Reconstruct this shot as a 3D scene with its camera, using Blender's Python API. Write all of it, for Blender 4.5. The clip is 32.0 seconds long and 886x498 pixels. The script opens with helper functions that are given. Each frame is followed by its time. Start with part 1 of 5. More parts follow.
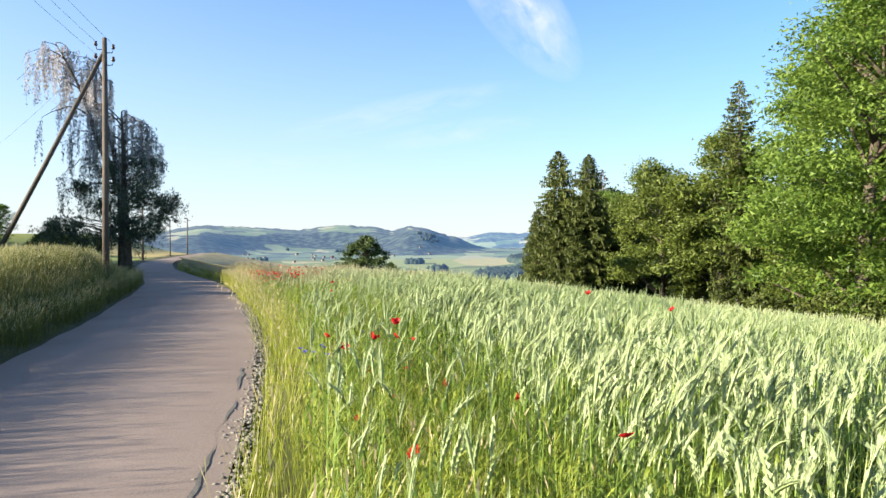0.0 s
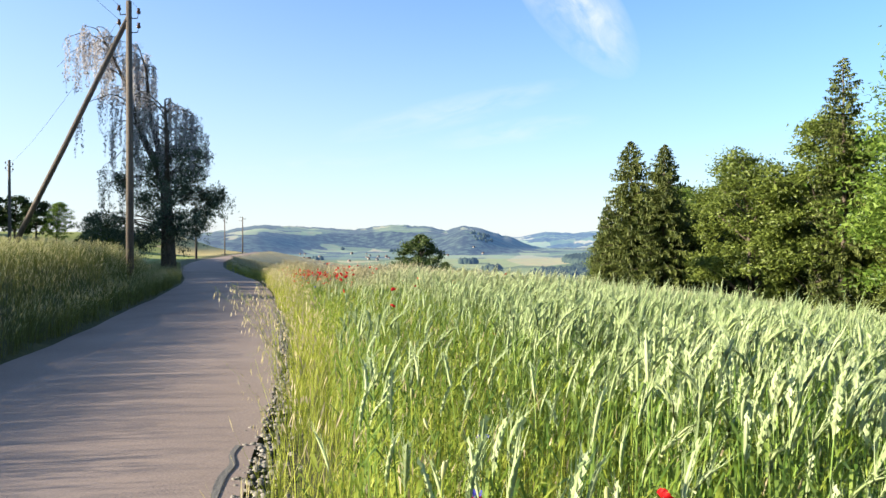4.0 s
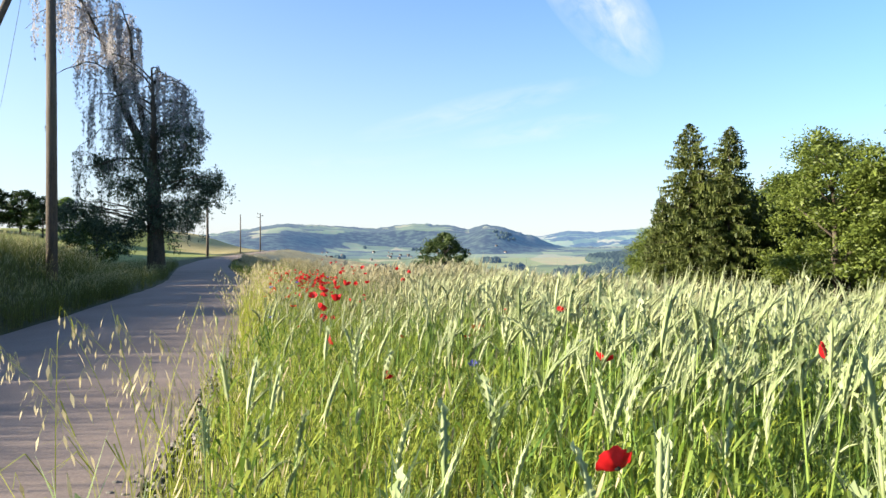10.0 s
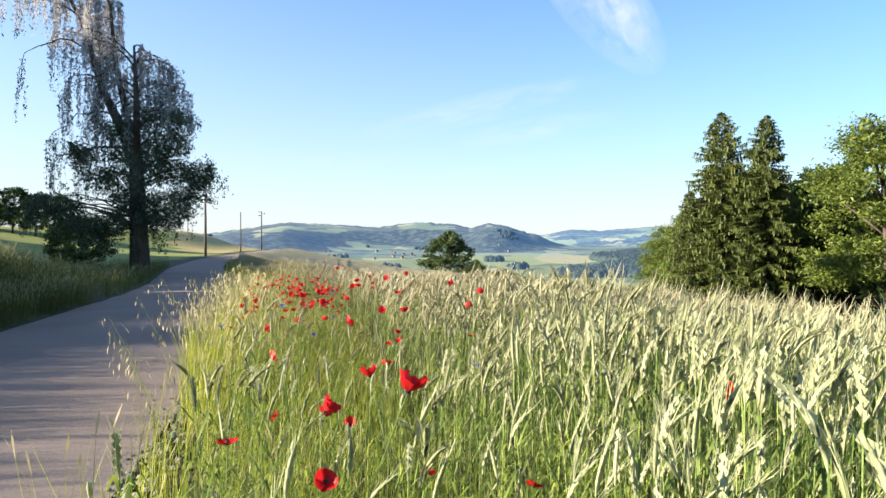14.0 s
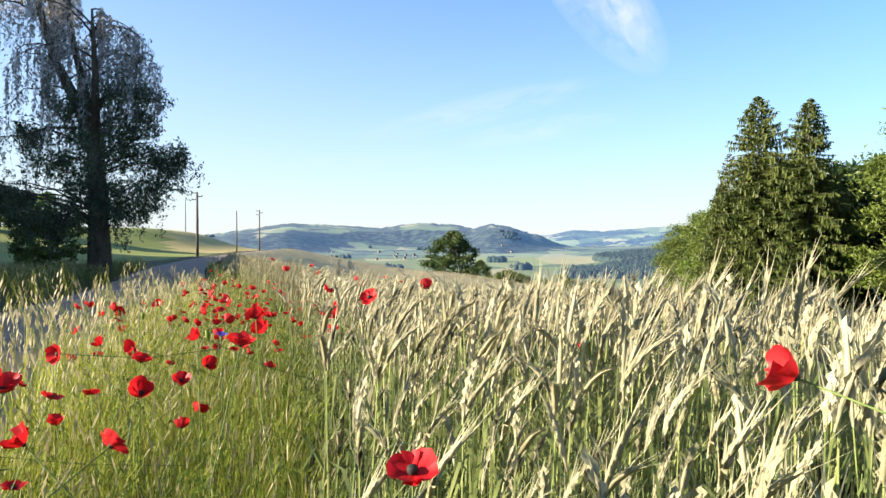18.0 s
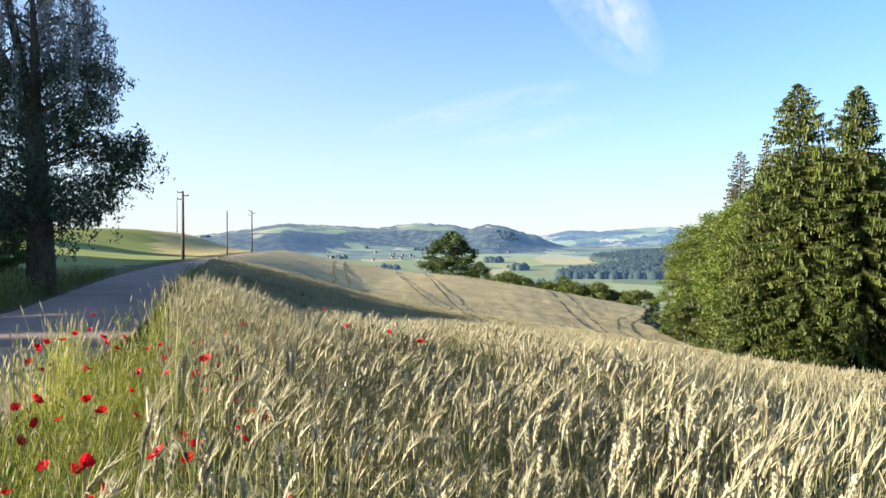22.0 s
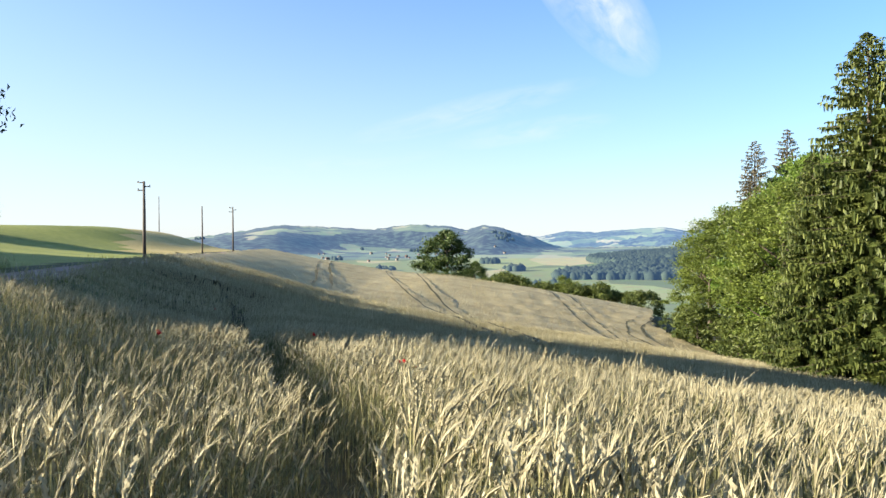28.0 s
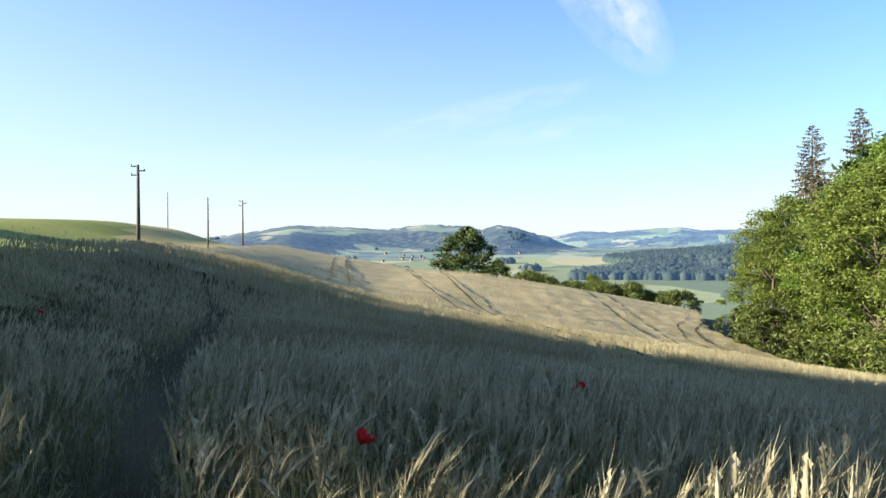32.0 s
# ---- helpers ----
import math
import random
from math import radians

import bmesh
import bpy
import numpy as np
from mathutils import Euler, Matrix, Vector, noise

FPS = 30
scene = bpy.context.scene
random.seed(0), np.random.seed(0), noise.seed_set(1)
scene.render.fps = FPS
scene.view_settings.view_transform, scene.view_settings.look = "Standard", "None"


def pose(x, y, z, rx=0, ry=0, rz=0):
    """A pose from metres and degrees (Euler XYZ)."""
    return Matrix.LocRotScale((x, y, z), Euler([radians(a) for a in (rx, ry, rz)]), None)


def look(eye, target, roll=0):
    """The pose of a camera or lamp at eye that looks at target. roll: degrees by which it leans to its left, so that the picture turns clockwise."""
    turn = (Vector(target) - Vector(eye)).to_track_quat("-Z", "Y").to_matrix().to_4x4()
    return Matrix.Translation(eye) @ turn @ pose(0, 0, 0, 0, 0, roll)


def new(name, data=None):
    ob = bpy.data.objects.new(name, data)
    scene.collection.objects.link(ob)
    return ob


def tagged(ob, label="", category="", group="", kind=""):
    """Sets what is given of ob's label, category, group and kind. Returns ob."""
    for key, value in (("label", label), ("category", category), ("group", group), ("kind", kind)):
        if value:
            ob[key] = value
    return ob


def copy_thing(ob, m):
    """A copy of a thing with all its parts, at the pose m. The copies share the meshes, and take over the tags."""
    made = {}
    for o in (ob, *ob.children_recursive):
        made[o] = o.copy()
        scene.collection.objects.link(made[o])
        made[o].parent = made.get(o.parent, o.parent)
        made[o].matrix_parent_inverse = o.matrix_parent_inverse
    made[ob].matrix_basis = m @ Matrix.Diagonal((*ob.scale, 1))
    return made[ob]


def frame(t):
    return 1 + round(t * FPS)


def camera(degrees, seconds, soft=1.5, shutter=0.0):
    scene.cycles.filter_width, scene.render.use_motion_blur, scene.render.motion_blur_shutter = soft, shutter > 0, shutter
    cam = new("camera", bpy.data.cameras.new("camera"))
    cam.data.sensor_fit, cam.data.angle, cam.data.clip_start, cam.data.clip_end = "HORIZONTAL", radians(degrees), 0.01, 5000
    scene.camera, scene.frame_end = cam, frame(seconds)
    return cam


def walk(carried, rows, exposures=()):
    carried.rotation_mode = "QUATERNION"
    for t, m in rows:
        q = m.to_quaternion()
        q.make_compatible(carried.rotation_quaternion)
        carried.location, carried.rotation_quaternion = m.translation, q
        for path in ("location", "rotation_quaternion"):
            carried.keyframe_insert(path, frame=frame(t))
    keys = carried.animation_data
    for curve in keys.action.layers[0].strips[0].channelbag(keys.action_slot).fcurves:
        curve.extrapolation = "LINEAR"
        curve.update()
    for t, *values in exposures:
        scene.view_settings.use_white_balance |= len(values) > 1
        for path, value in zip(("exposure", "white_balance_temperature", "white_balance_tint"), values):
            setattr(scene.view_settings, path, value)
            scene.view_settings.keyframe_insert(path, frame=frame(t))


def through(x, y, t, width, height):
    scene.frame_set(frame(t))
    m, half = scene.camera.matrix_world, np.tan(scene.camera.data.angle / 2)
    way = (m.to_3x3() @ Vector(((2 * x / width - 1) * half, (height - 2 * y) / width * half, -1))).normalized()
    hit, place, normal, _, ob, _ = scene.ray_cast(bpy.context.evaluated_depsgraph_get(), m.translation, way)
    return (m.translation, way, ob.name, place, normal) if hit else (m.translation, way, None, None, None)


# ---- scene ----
cam = camera(62.5, 32.0)
METRES, EYE, TILT, LEAN, TURN = 40.0, 1.5, -2.0, -1.1, 0.0
ROWS = [
    (0.0, 0.0, 0.0, 0.0, 0.04, 1.77, 1.35),
    (0.5, -0.0038, 0.0097, 0.0002, 0.16, 1.76, 1.36),
    (1.0, -0.0065, 0.0208, 0.0004, 0.31, 1.75, 1.35),
    (1.5, -0.0084, 0.0332, 0.0002, 0.61, 1.79, 1.35),
    (2.0, -0.0097, 0.0466, 0.0001, 0.78, 1.8, 1.3),
    (2.5, -0.0109, 0.0603, 0.0001, 1.69, 1.83, 1.26),
    (3.0, -0.0127, 0.0743, 0.0002, 2.85, 1.84, 1.2),
    (3.5, -0.0157, 0.0875, 0.0006, 3.64, 1.85, 1.16),
    (5.5, -0.0188, 0.1473, 0.0022, 5.29, 1.78, 0.95),
    (6.0, -0.0212, 0.1628, 0.0018, 5.41, 1.81, 1.01),
    (6.5, -0.0234, 0.1781, 0.0013, 5.53, 1.8, 0.97),
    (7.0, -0.0264, 0.1932, 0.0017, 5.63, 1.79, 0.91),
    (7.5, -0.0302, 0.2079, 0.0025, 5.7, 1.83, 0.92),
    (8.0, -0.0341, 0.2219, 0.0032, 5.77, 1.82, 0.91),
    (8.5, -0.038, 0.2349, 0.0034, 5.82, 1.79, 0.93),
    (9.0, -0.0413, 0.2472, 0.0033, 5.89, 1.81, 0.94),
    (9.5, -0.0441, 0.258, 0.0034, 5.94, 1.8, 0.94),
    (10.0, -0.048, 0.2693, 0.0034, 5.95, 1.78, 0.96),
    (10.5, -0.0506, 0.2789, 0.0034, 5.95, 1.79, 0.93),
    (11.0, -0.0537, 0.2902, 0.0035, 5.97, 1.78, 0.94),
    (11.5, -0.0566, 0.3, 0.0036, 6.02, 1.76, 0.96),
    (12.0, -0.0597, 0.3119, 0.0043, 6.07, 1.75, 0.92),
    (12.5, -0.0624, 0.3224, 0.005, 6.11, 1.72, 0.94),
    (13.0, -0.066, 0.3351, 0.006, 6.14, 1.72, 0.94),
    (13.5, -0.0692, 0.3465, 0.0064, 6.15, 1.72, 0.96),
    (14.0, -0.0728, 0.3606, 0.0069, 6.17, 1.69, 0.97),
    (14.5, -0.076, 0.3727, 0.0068, 6.19, 1.71, 1.0),
    (16.5, -0.0852, 0.4277, 0.0065, 6.35, 1.74, 1.0),
    (17.0, -0.0873, 0.4442, 0.0067, 6.37, 1.76, 1.02),
    (17.5, -0.0893, 0.4581, 0.007, 6.36, 1.76, 1.03),
    (18.0, -0.0923, 0.4732, 0.0074, 6.36, 1.75, 1.01),
    (18.5, -0.0958, 0.4857, 0.0076, 6.39, 1.74, 1.04),
    (19.0, -0.0989, 0.5003, 0.0095, 6.4, 1.78, 1.06),
    (19.5, -0.1007, 0.513, 0.0131, 6.4, 1.78, 1.0),
    (20.0, -0.1035, 0.5283, 0.0152, 6.4, 1.8, 1.01),
    (20.5, -0.107, 0.5409, 0.0157, 6.4, 1.82, 1.02),
    (21.0, -0.1104, 0.5551, 0.0162, 6.41, 1.79, 1.02),
    (21.5, -0.1128, 0.5678, 0.0165, 6.17, 1.78, 1.02),
    (22.0, -0.1151, 0.583, 0.017, 6.09, 1.76, 1.04),
    (22.5, -0.1166, 0.5967, 0.0169, 6.05, 1.78, 1.05),
    (23.0, -0.1179, 0.6133, 0.0167, 6.01, 1.79, 1.01),
    (23.5, -0.119, 0.6278, 0.0163, 5.99, 1.8, 1.05),
    (24.0, -0.1199, 0.6452, 0.0157, 5.97, 1.77, 1.07),
    (24.5, -0.1206, 0.6604, 0.0154, 5.96, 1.78, 1.11),
    (25.0, -0.1219, 0.6789, 0.0147, 5.95, 1.79, 1.1),
    (25.5, -0.1233, 0.6949, 0.0141, 5.93, 1.78, 1.14),
    (28.0, -0.1240, 0.7745, 0.01, 5.79, 1.86, 1.23),
    (28.5, -0.1298, 0.8, 0.0075, 6.06, 1.89, 1.21),
    (29.0, -0.1377, 0.8262, 0.0059, 6.27, 1.87, 1.17),
    (29.5, -0.1467, 0.8525, 0.0041, 6.43, 1.87, 1.16),
    (30.0, -0.1564, 0.8788, 0.0026, 6.54, 1.89, 1.17),
    (30.5, -0.1655, 0.9055, 0.0012, 6.62, 1.9, 1.16),
    (31.0, -0.1733, 0.9271, 0.0011, 6.75, 1.92, 1.25),
    (31.5, -0.1816, 0.9498, 0.0024, 6.80, 1.91, 1.29),
    (32.0, -0.1844, 0.9776, 0.001, 6.88, 1.91, 1.21),
]
walk(cam, [(t, pose(0, 0, EYE, TILT, LEAN, TURN) @ pose(METRES * x, METRES * y, METRES * z, 90 + pitch, roll, yaw)) for t, x, y, z, yaw, pitch, roll in ROWS], [(0.0, 1.83), (32.0, 1.83)])

# ---- light ----
SUN_FROM = Vector((-0.956, -0.292, 0)).normalized()
SUN_EL = radians(17.5)
world = bpy.data.worlds.new("sky")
scene.world = world
world.use_nodes = True
wn, wl = world.node_tree.nodes, world.node_tree.links
bg = wn["Background"]
sky = wn.new("ShaderNodeTexSky")
sky.sky_type = "NISHITA"
sky.sun_disc = False
sky.sun_elevation = SUN_EL
sky.sun_rotation = math.atan2(SUN_FROM.x, SUN_FROM.y)
sky.air_density, sky.dust_density, sky.ozone_density, sky.altitude = 1.0, 0.2, 2.0, 500
SKY = 0.065
bg.inputs["Strength"].default_value = SKY
# thin clouds: one wisp high ahead and faint streaks under it
nrm = wn.new("ShaderNodeTexCoord")


def wmath(op, a, b=None, c=None):
    n = wn.new("ShaderNodeMath")
    n.operation = op
    for k, v in enumerate((a, b, c)):
        if v is None:
            continue
        if isinstance(v, (int, float)):
            n.inputs[k].default_value = v
        else:
            wl.new(v, n.inputs[k])
    return n.outputs[0]


sep = wn.new("ShaderNodeSeparateXYZ")
wl.new(nrm.outputs["Generated"], sep.inputs[0])
fwd = wmath("MAXIMUM", sep.outputs["Y"], 0.05)
su, sv = wmath("DIVIDE", sep.outputs["X"], fwd), wmath("DIVIDE", sep.outputs["Z"], fwd)
flat = wn.new("ShaderNodeCombineXYZ")
wl.new(su, flat.inputs[0])
wl.new(sv, flat.inputs[1])


def cloud(cu, cv, turn, length, width, scale, stretch, low, amount, seed):
    """A soft wisp in the sky about the bearing cu, at the slope cv."""
    m = wn.new("ShaderNodeMapping")
    m.vector_type = "TEXTURE"
    m.inputs["Location"].default_value = (cu, cv, seed)
    m.inputs["Rotation"].default_value = (0, 0, radians(turn))
    m.inputs["Scale"].default_value = (length, width, 1)
    wl.new(flat.outputs[0], m.inputs[0])
    dist = wn.new("ShaderNodeVectorMath")
    dist.operation = "LENGTH"
    cut = wn.new("ShaderNodeVectorMath")
    cut.operation = "MULTIPLY"
    cut.inputs[1].default_value = (1, 1, 0)
    wl.new(m.outputs[0], cut.inputs[0])
    wl.new(cut.outputs[0], dist.inputs[0])
    t = wn.new("ShaderNodeTexNoise")
    t.inputs["Scale"].default_value, t.inputs["Detail"].default_value = scale, 6
    t.inputs["Roughness"].default_value, t.inputs["Distortion"].default_value = 0.6, 0.6
    s = wn.new("ShaderNodeMapping")
    s.inputs["Scale"].default_value = (1, stretch, 1)
    wl.new(m.outputs[0], s.inputs[0])
    wl.new(s.outputs[0], t.inputs["Vector"])
    fade = wmath("MAXIMUM", wmath("SUBTRACT", 1.0, dist.outputs["Value"]), 0)
    thick = wmath("MULTIPLY", wmath("MAXIMUM", wmath("SUBTRACT", t.outputs[0], low), 0), amount)
    return wmath("MULTIPLY", thick, wmath("POWER", fade, 0.7))


wisp = cloud(0.098, 0.338, 128, 0.14, 0.055, 1.8, 0.8, 0.30, 3.0, 5.0)
streak = cloud(-0.06, 0.185, 12, 0.18, 0.022, 2.2, 0.5, 0.36, 1.3, 11.0)
streak2 = cloud(0.02, 0.155, 8, 0.12, 0.018, 2.0, 0.5, 0.36, 1.3, 21.0)
streak3 = cloud(-0.25, 0.115, 5, 0.16, 0.014, 2.0, 0.5, 0.42, 0.8, 31.0)
veil = wmath("MINIMUM", wmath("ADD", wmath("ADD", wisp, streak), wmath("ADD", streak2, streak3)), 0.9)
whiten = wn.new("ShaderNodeMix")
whiten.data_type = "RGBA"
wl.new(veil, whiten.inputs["Factor"])
tint = wn.new("ShaderNodeMix")
tint.data_type, tint.blend_type = "RGBA", "MULTIPLY"
tint.inputs["Factor"].default_value = 1.0
wl.new(sky.outputs[0], tint.inputs["A"])
# the sky is a little brighter towards the sun's side
side_gain = wmath("SUBTRACT", 1.0, wmath("MULTIPLY", sep.outputs["X"], 0.10))
gain = wn.new("ShaderNodeVectorMath")
gain.operation = "SCALE"
high = wn.new("ShaderNodeMix")
high.data_type = "RGBA"
wl.new(wmath("MINIMUM", wmath("MAXIMUM", wmath("MULTIPLY", wmath("SUBTRACT", sep.outputs["Z"], 0.36), 2.2), 0), 1), high.inputs["Factor"])
high.inputs["A"].default_value, high.inputs["B"].default_value = (0.70, 1.05, 1.34, 1), (1.25, 1.12, 1.05, 1)
wl.new(high.outputs["Result"], gain.inputs[0])
wl.new(side_gain, gain.inputs["Scale"])
wl.new(gain.outputs[0], tint.inputs["B"])
mist = wn.new("ShaderNodeMix")
mist.data_type = "RGBA"
haze_depth = wmath("SUBTRACT", wmath("MULTIPLY", sep.outputs["X"], -4.0), 6.6)
low_sky = wmath("MULTIPLY", wmath("POWER", 2.718, wmath("MULTIPLY", wmath("ABSOLUTE", sep.outputs["Z"]), haze_depth)), 0.95)
wl.new(low_sky, mist.inputs["Factor"])
wl.new(tint.outputs["Result"], mist.inputs["A"])
mist.inputs["B"].default_value = (4.05, 4.0, 4.05, 1)
wl.new(mist.outputs["Result"], whiten.inputs["A"])
whiten.inputs["B"].default_value = (4.0, 4.4, 4.7, 1)
wl.new(whiten.outputs["Result"], bg.inputs["Color"])

sun_data = bpy.data.lights.new("sun", "SUN")
sun_data.energy, sun_data.angle, sun_data.color = 5.0, radians(0.6), (1.0, 0.88, 0.68)
sun = new("sun", sun_data)
sun.matrix_world = look((0, 0, 60), Vector((0, 0, 60)) - (SUN_FROM * math.cos(SUN_EL) + Vector((0, 0, math.sin(SUN_EL)))))


# ---- materials ----
def rgb(c):
    return (*c, 1)


def material(name, low, high, scale=3.0, fine=40.0, rough=0.8, bump=0.0, island=0.0, through=0.0, metal=0.0, spec=0.3, stretch=(1, 1, 1), each=0.0, ripe=None):
    """A procedural surface: two colours mixed by coarse and fine noise, a random shift for each loose piece, light let through thin leaves."""
    m = bpy.data.materials.new(name)
    m.use_nodes = True
    n, l = m.node_tree.nodes, m.node_tree.links
    p = n["Principled BSDF"]
    tc = n.new("ShaderNodeTexCoord")
    mp = n.new("ShaderNodeMapping")
    mp.inputs["Scale"].default_value = stretch
    l.new(tc.outputs["Object"], mp.inputs[0])
    a, b = n.new("ShaderNodeTexNoise"), n.new("ShaderNodeTexNoise")
    for t, s in ((a, scale), (b, fine)):
        t.inputs["Scale"].default_value, t.inputs["Detail"].default_value = s, 5
        l.new(mp.outputs[0], t.inputs["Vector"])
    add = n.new("ShaderNodeMath")
    add.operation = "ADD"
    l.new(a.outputs[0], add.inputs[0])
    l.new(b.outputs[0], add.inputs[1])
    last = add.outputs[0]
    for amount, src in ((island, ("ShaderNodeNewGeometry", "Random Per Island")), (each, ("ShaderNodeObjectInfo", "Random"))):
        if amount:
            r = n.new(src[0])
            k = n.new("ShaderNodeMath")
            k.operation = "MULTIPLY_ADD"
            l.new(r.outputs[src[1]], k.inputs[0])
            k.inputs[1].default_value = amount
            l.new(last, k.inputs[2])
            s = n.new("ShaderNodeMath")
            s.operation = "SUBTRACT"
            l.new(k.outputs[0], s.inputs[0])
            s.inputs[1].default_value = amount / 2
            last = s.outputs[0]
    rng = n.new("ShaderNodeMapRange")
    rng.inputs["From Min"].default_value, rng.inputs["From Max"].default_value = 0.7, 1.3
    l.new(last, rng.inputs["Value"])
    mix = n.new("ShaderNodeMix")
    mix.data_type = "RGBA"
    l.new(rng.outputs[0], mix.inputs["Factor"])
    mix.inputs["A"].default_value, mix.inputs["B"].default_value = rgb(low), rgb(high)
    if ripe:
        r_low, r_high, y0, y1 = ripe
        mix2, mix3 = n.new("ShaderNodeMix"), n.new("ShaderNodeMix")
        mix2.data_type = mix3.data_type = "RGBA"
        l.new(rng.outputs[0], mix2.inputs["Factor"])
        mix2.inputs["A"].default_value, mix2.inputs["B"].default_value = rgb(r_low), rgb(r_high)
        at_y, grade = n.new("ShaderNodeSeparateXYZ"), n.new("ShaderNodeMapRange")
        l.new(tc.outputs["Object"], at_y.inputs[0])
        grade.inputs["From Min"].default_value, grade.inputs["From Max"].default_value = y0, y1
        l.new(at_y.outputs["Y"], grade.inputs["Value"])
        l.new(grade.outputs[0], mix3.inputs["Factor"])
        l.new(mix.outputs["Result"], mix3.inputs["A"])
        l.new(mix2.outputs["Result"], mix3.inputs["B"])
        mix = mix3
    l.new(mix.outputs["Result"], p.inputs["Base Color"])
    p.inputs["Roughness"].default_value, p.inputs["Metallic"].default_value = rough, metal
    p.inputs["Specular IOR Level"].default_value = spec
    if bump:
        bp = n.new("ShaderNodeBump")
        bp.inputs["Strength"].default_value, bp.inputs["Distance"].default_value = bump, 0.02
        l.new(b.outputs[0], bp.inputs["Height"])
        l.new(bp.outputs[0], p.inputs["Normal"])
    if through:
        tr = n.new("ShaderNodeBsdfTranslucent")
        l.new(mix.outputs["Result"], tr.inputs["Color"])
        ms = n.new("ShaderNodeMixShader")
        ms.inputs[0].default_value = through
        l.new(p.outputs[0], ms.inputs[1])
        l.new(tr.outputs[0], ms.inputs[2])
        l.new(ms.outputs[0], n["Material Output"].inputs["Surface"])
    return m


M_EAR = material("wheat_ear", (0.22, 0.295, 0.115), (0.43, 0.50, 0.27), 0.25, 25, 0.6, 0.3, 0.5, 0.3, ripe=((0.26, 0.235, 0.14), (0.53, 0.485, 0.325), 11, 21))
M_STRAW = material("wheat_stem", (0.098, 0.185, 0.03), (0.28, 0.38, 0.085), 0.3, 20, 0.6, 0, 0.7, 0.3, ripe=((0.11, 0.12, 0.05), (0.33, 0.31, 0.15), 13, 27))
M_GRASS = material("verge_grass", (0.16, 0.205, 0.017), (0.40, 0.425, 0.078), 0.5, 14, 0.6, 0, 0.8, 0.35, ripe=((0.18, 0.20, 0.023), (0.42, 0.42, 0.09), 18, 28))
M_WEED = material("weed_leaf", (0.123, 0.2, 0.017), (0.354, 0.408, 0.069), 0.6, 14, 0.55, 0, 0.8, 0.35, ripe=((0.108, 0.162, 0.017), (0.339, 0.362, 0.062), 18, 28))
M_SEED = material("grass_seed_head", (0.293, 0.246, 0.131), (0.524, 0.454, 0.293), 0.5, 30, 0.7, 0, 0.4, 0.35)
M_POD = material("seed_capsule", (0.24, 0.27, 0.10), (0.42, 0.43, 0.22), 8, 60, 0.6, 0, 0.5, 0.15)
M_BANKSEED = material("bank_seed_head", (0.20, 0.20, 0.085), (0.40, 0.375, 0.19), 0.5, 30, 0.7, 0, 0.4, 0.35)
M_BANK = material("bank_grass", (0.058, 0.077, 0.015), (0.177, 0.185, 0.05), 0.4, 14, 0.65, 0, 0.5, 0.35)
M_ROAD = material("asphalt", (0.207, 0.166, 0.15), (0.304, 0.248, 0.222), 0.5, 60, 0.85, 0.12, spec=0.05)
M_GRAVEL = material("gravel", (0.123, 0.115, 0.1), (0.277, 0.254, 0.223), 2, 60, 0.9, 0.5, 0.5)
M_RED = material("poppy_petal", (0.442, 0.007, 0.012), (0.663, 0.019, 0.025), 18, 60, 0.5, 0, 0.3, 0.4)
M_BLACK = material("poppy_heart", (0.008, 0.009, 0.008), (0.039, 0.046, 0.031), 40, 90, 0.7)
M_BLUE = material("cornflower_petal", (0.06, 0.06, 0.425), (0.136, 0.119, 0.637), 20, 60, 0.5, 0, 0.3, 0.35)
M_PETALSTEM = material("flower_stem", (0.069, 0.123, 0.023), (0.154, 0.208, 0.054), 8, 60, 0.6)
M_POLE = material("pole_wood", (0.058, 0.046, 0.039), (0.139, 0.115, 0.096), 3, 25, 0.8, 0.5, stretch=(6, 6, 0.5))
M_IRON = material("dark_iron", (0.015, 0.015, 0.015), (0.046, 0.042, 0.039), 8, 60, 0.5, 0.1, metal=0.8)
M_PORC = material("brown_porcelain", (0.046, 0.023, 0.015), (0.077, 0.039, 0.023), 8, 60, 0.2)
M_WIRE = material("wire", (0.039, 0.039, 0.039), (0.069, 0.069, 0.069), 8, 60, 0.5, metal=0.7)
M_BARK = material("bark", (0.039, 0.031, 0.023), (0.123, 0.1, 0.077), 2, 14, 0.9, 0.6, stretch=(3, 3, 1))
M_BIRCHLEAF = material("birch_leaf", (0.026, 0.046, 0.028), (0.12, 0.15, 0.085), 0.4, 6, 0.5, 0, 0.5, 0.3)
M_TWIG = material("birch_twig_and_catkin", (0.26, 0.245, 0.255), (0.52, 0.49, 0.50), 0.4, 6, 0.7, 0, 0.5, 0.5)
M_LEAF = material("broad_leaf", (0.062, 0.092, 0.015), (0.181, 0.231, 0.045), 0.25, 5, 0.5, 0, 0.6, 0.35)
M_OAK = material("oak_leaf", (0.023, 0.046, 0.011), (0.085, 0.123, 0.031), 0.25, 5, 0.55, 0, 0.6, 0.3)
M_HEDGE = material("hedge_leaf", (0.04, 0.062, 0.014), (0.135, 0.165, 0.04), 0.25, 5, 0.55, 0, 0.6, 0.3)
M_LEAFLIGHT = material("ash_leaf", (0.062, 0.123, 0.015), (0.185, 0.269, 0.046), 0.25, 5, 0.5, 0, 0.6, 0.4)
M_LEAFDARK = material("dark_leaf", (0.015, 0.035, 0.009), (0.054, 0.085, 0.023), 0.25, 5, 0.55, 0, 0.6, 0.3)
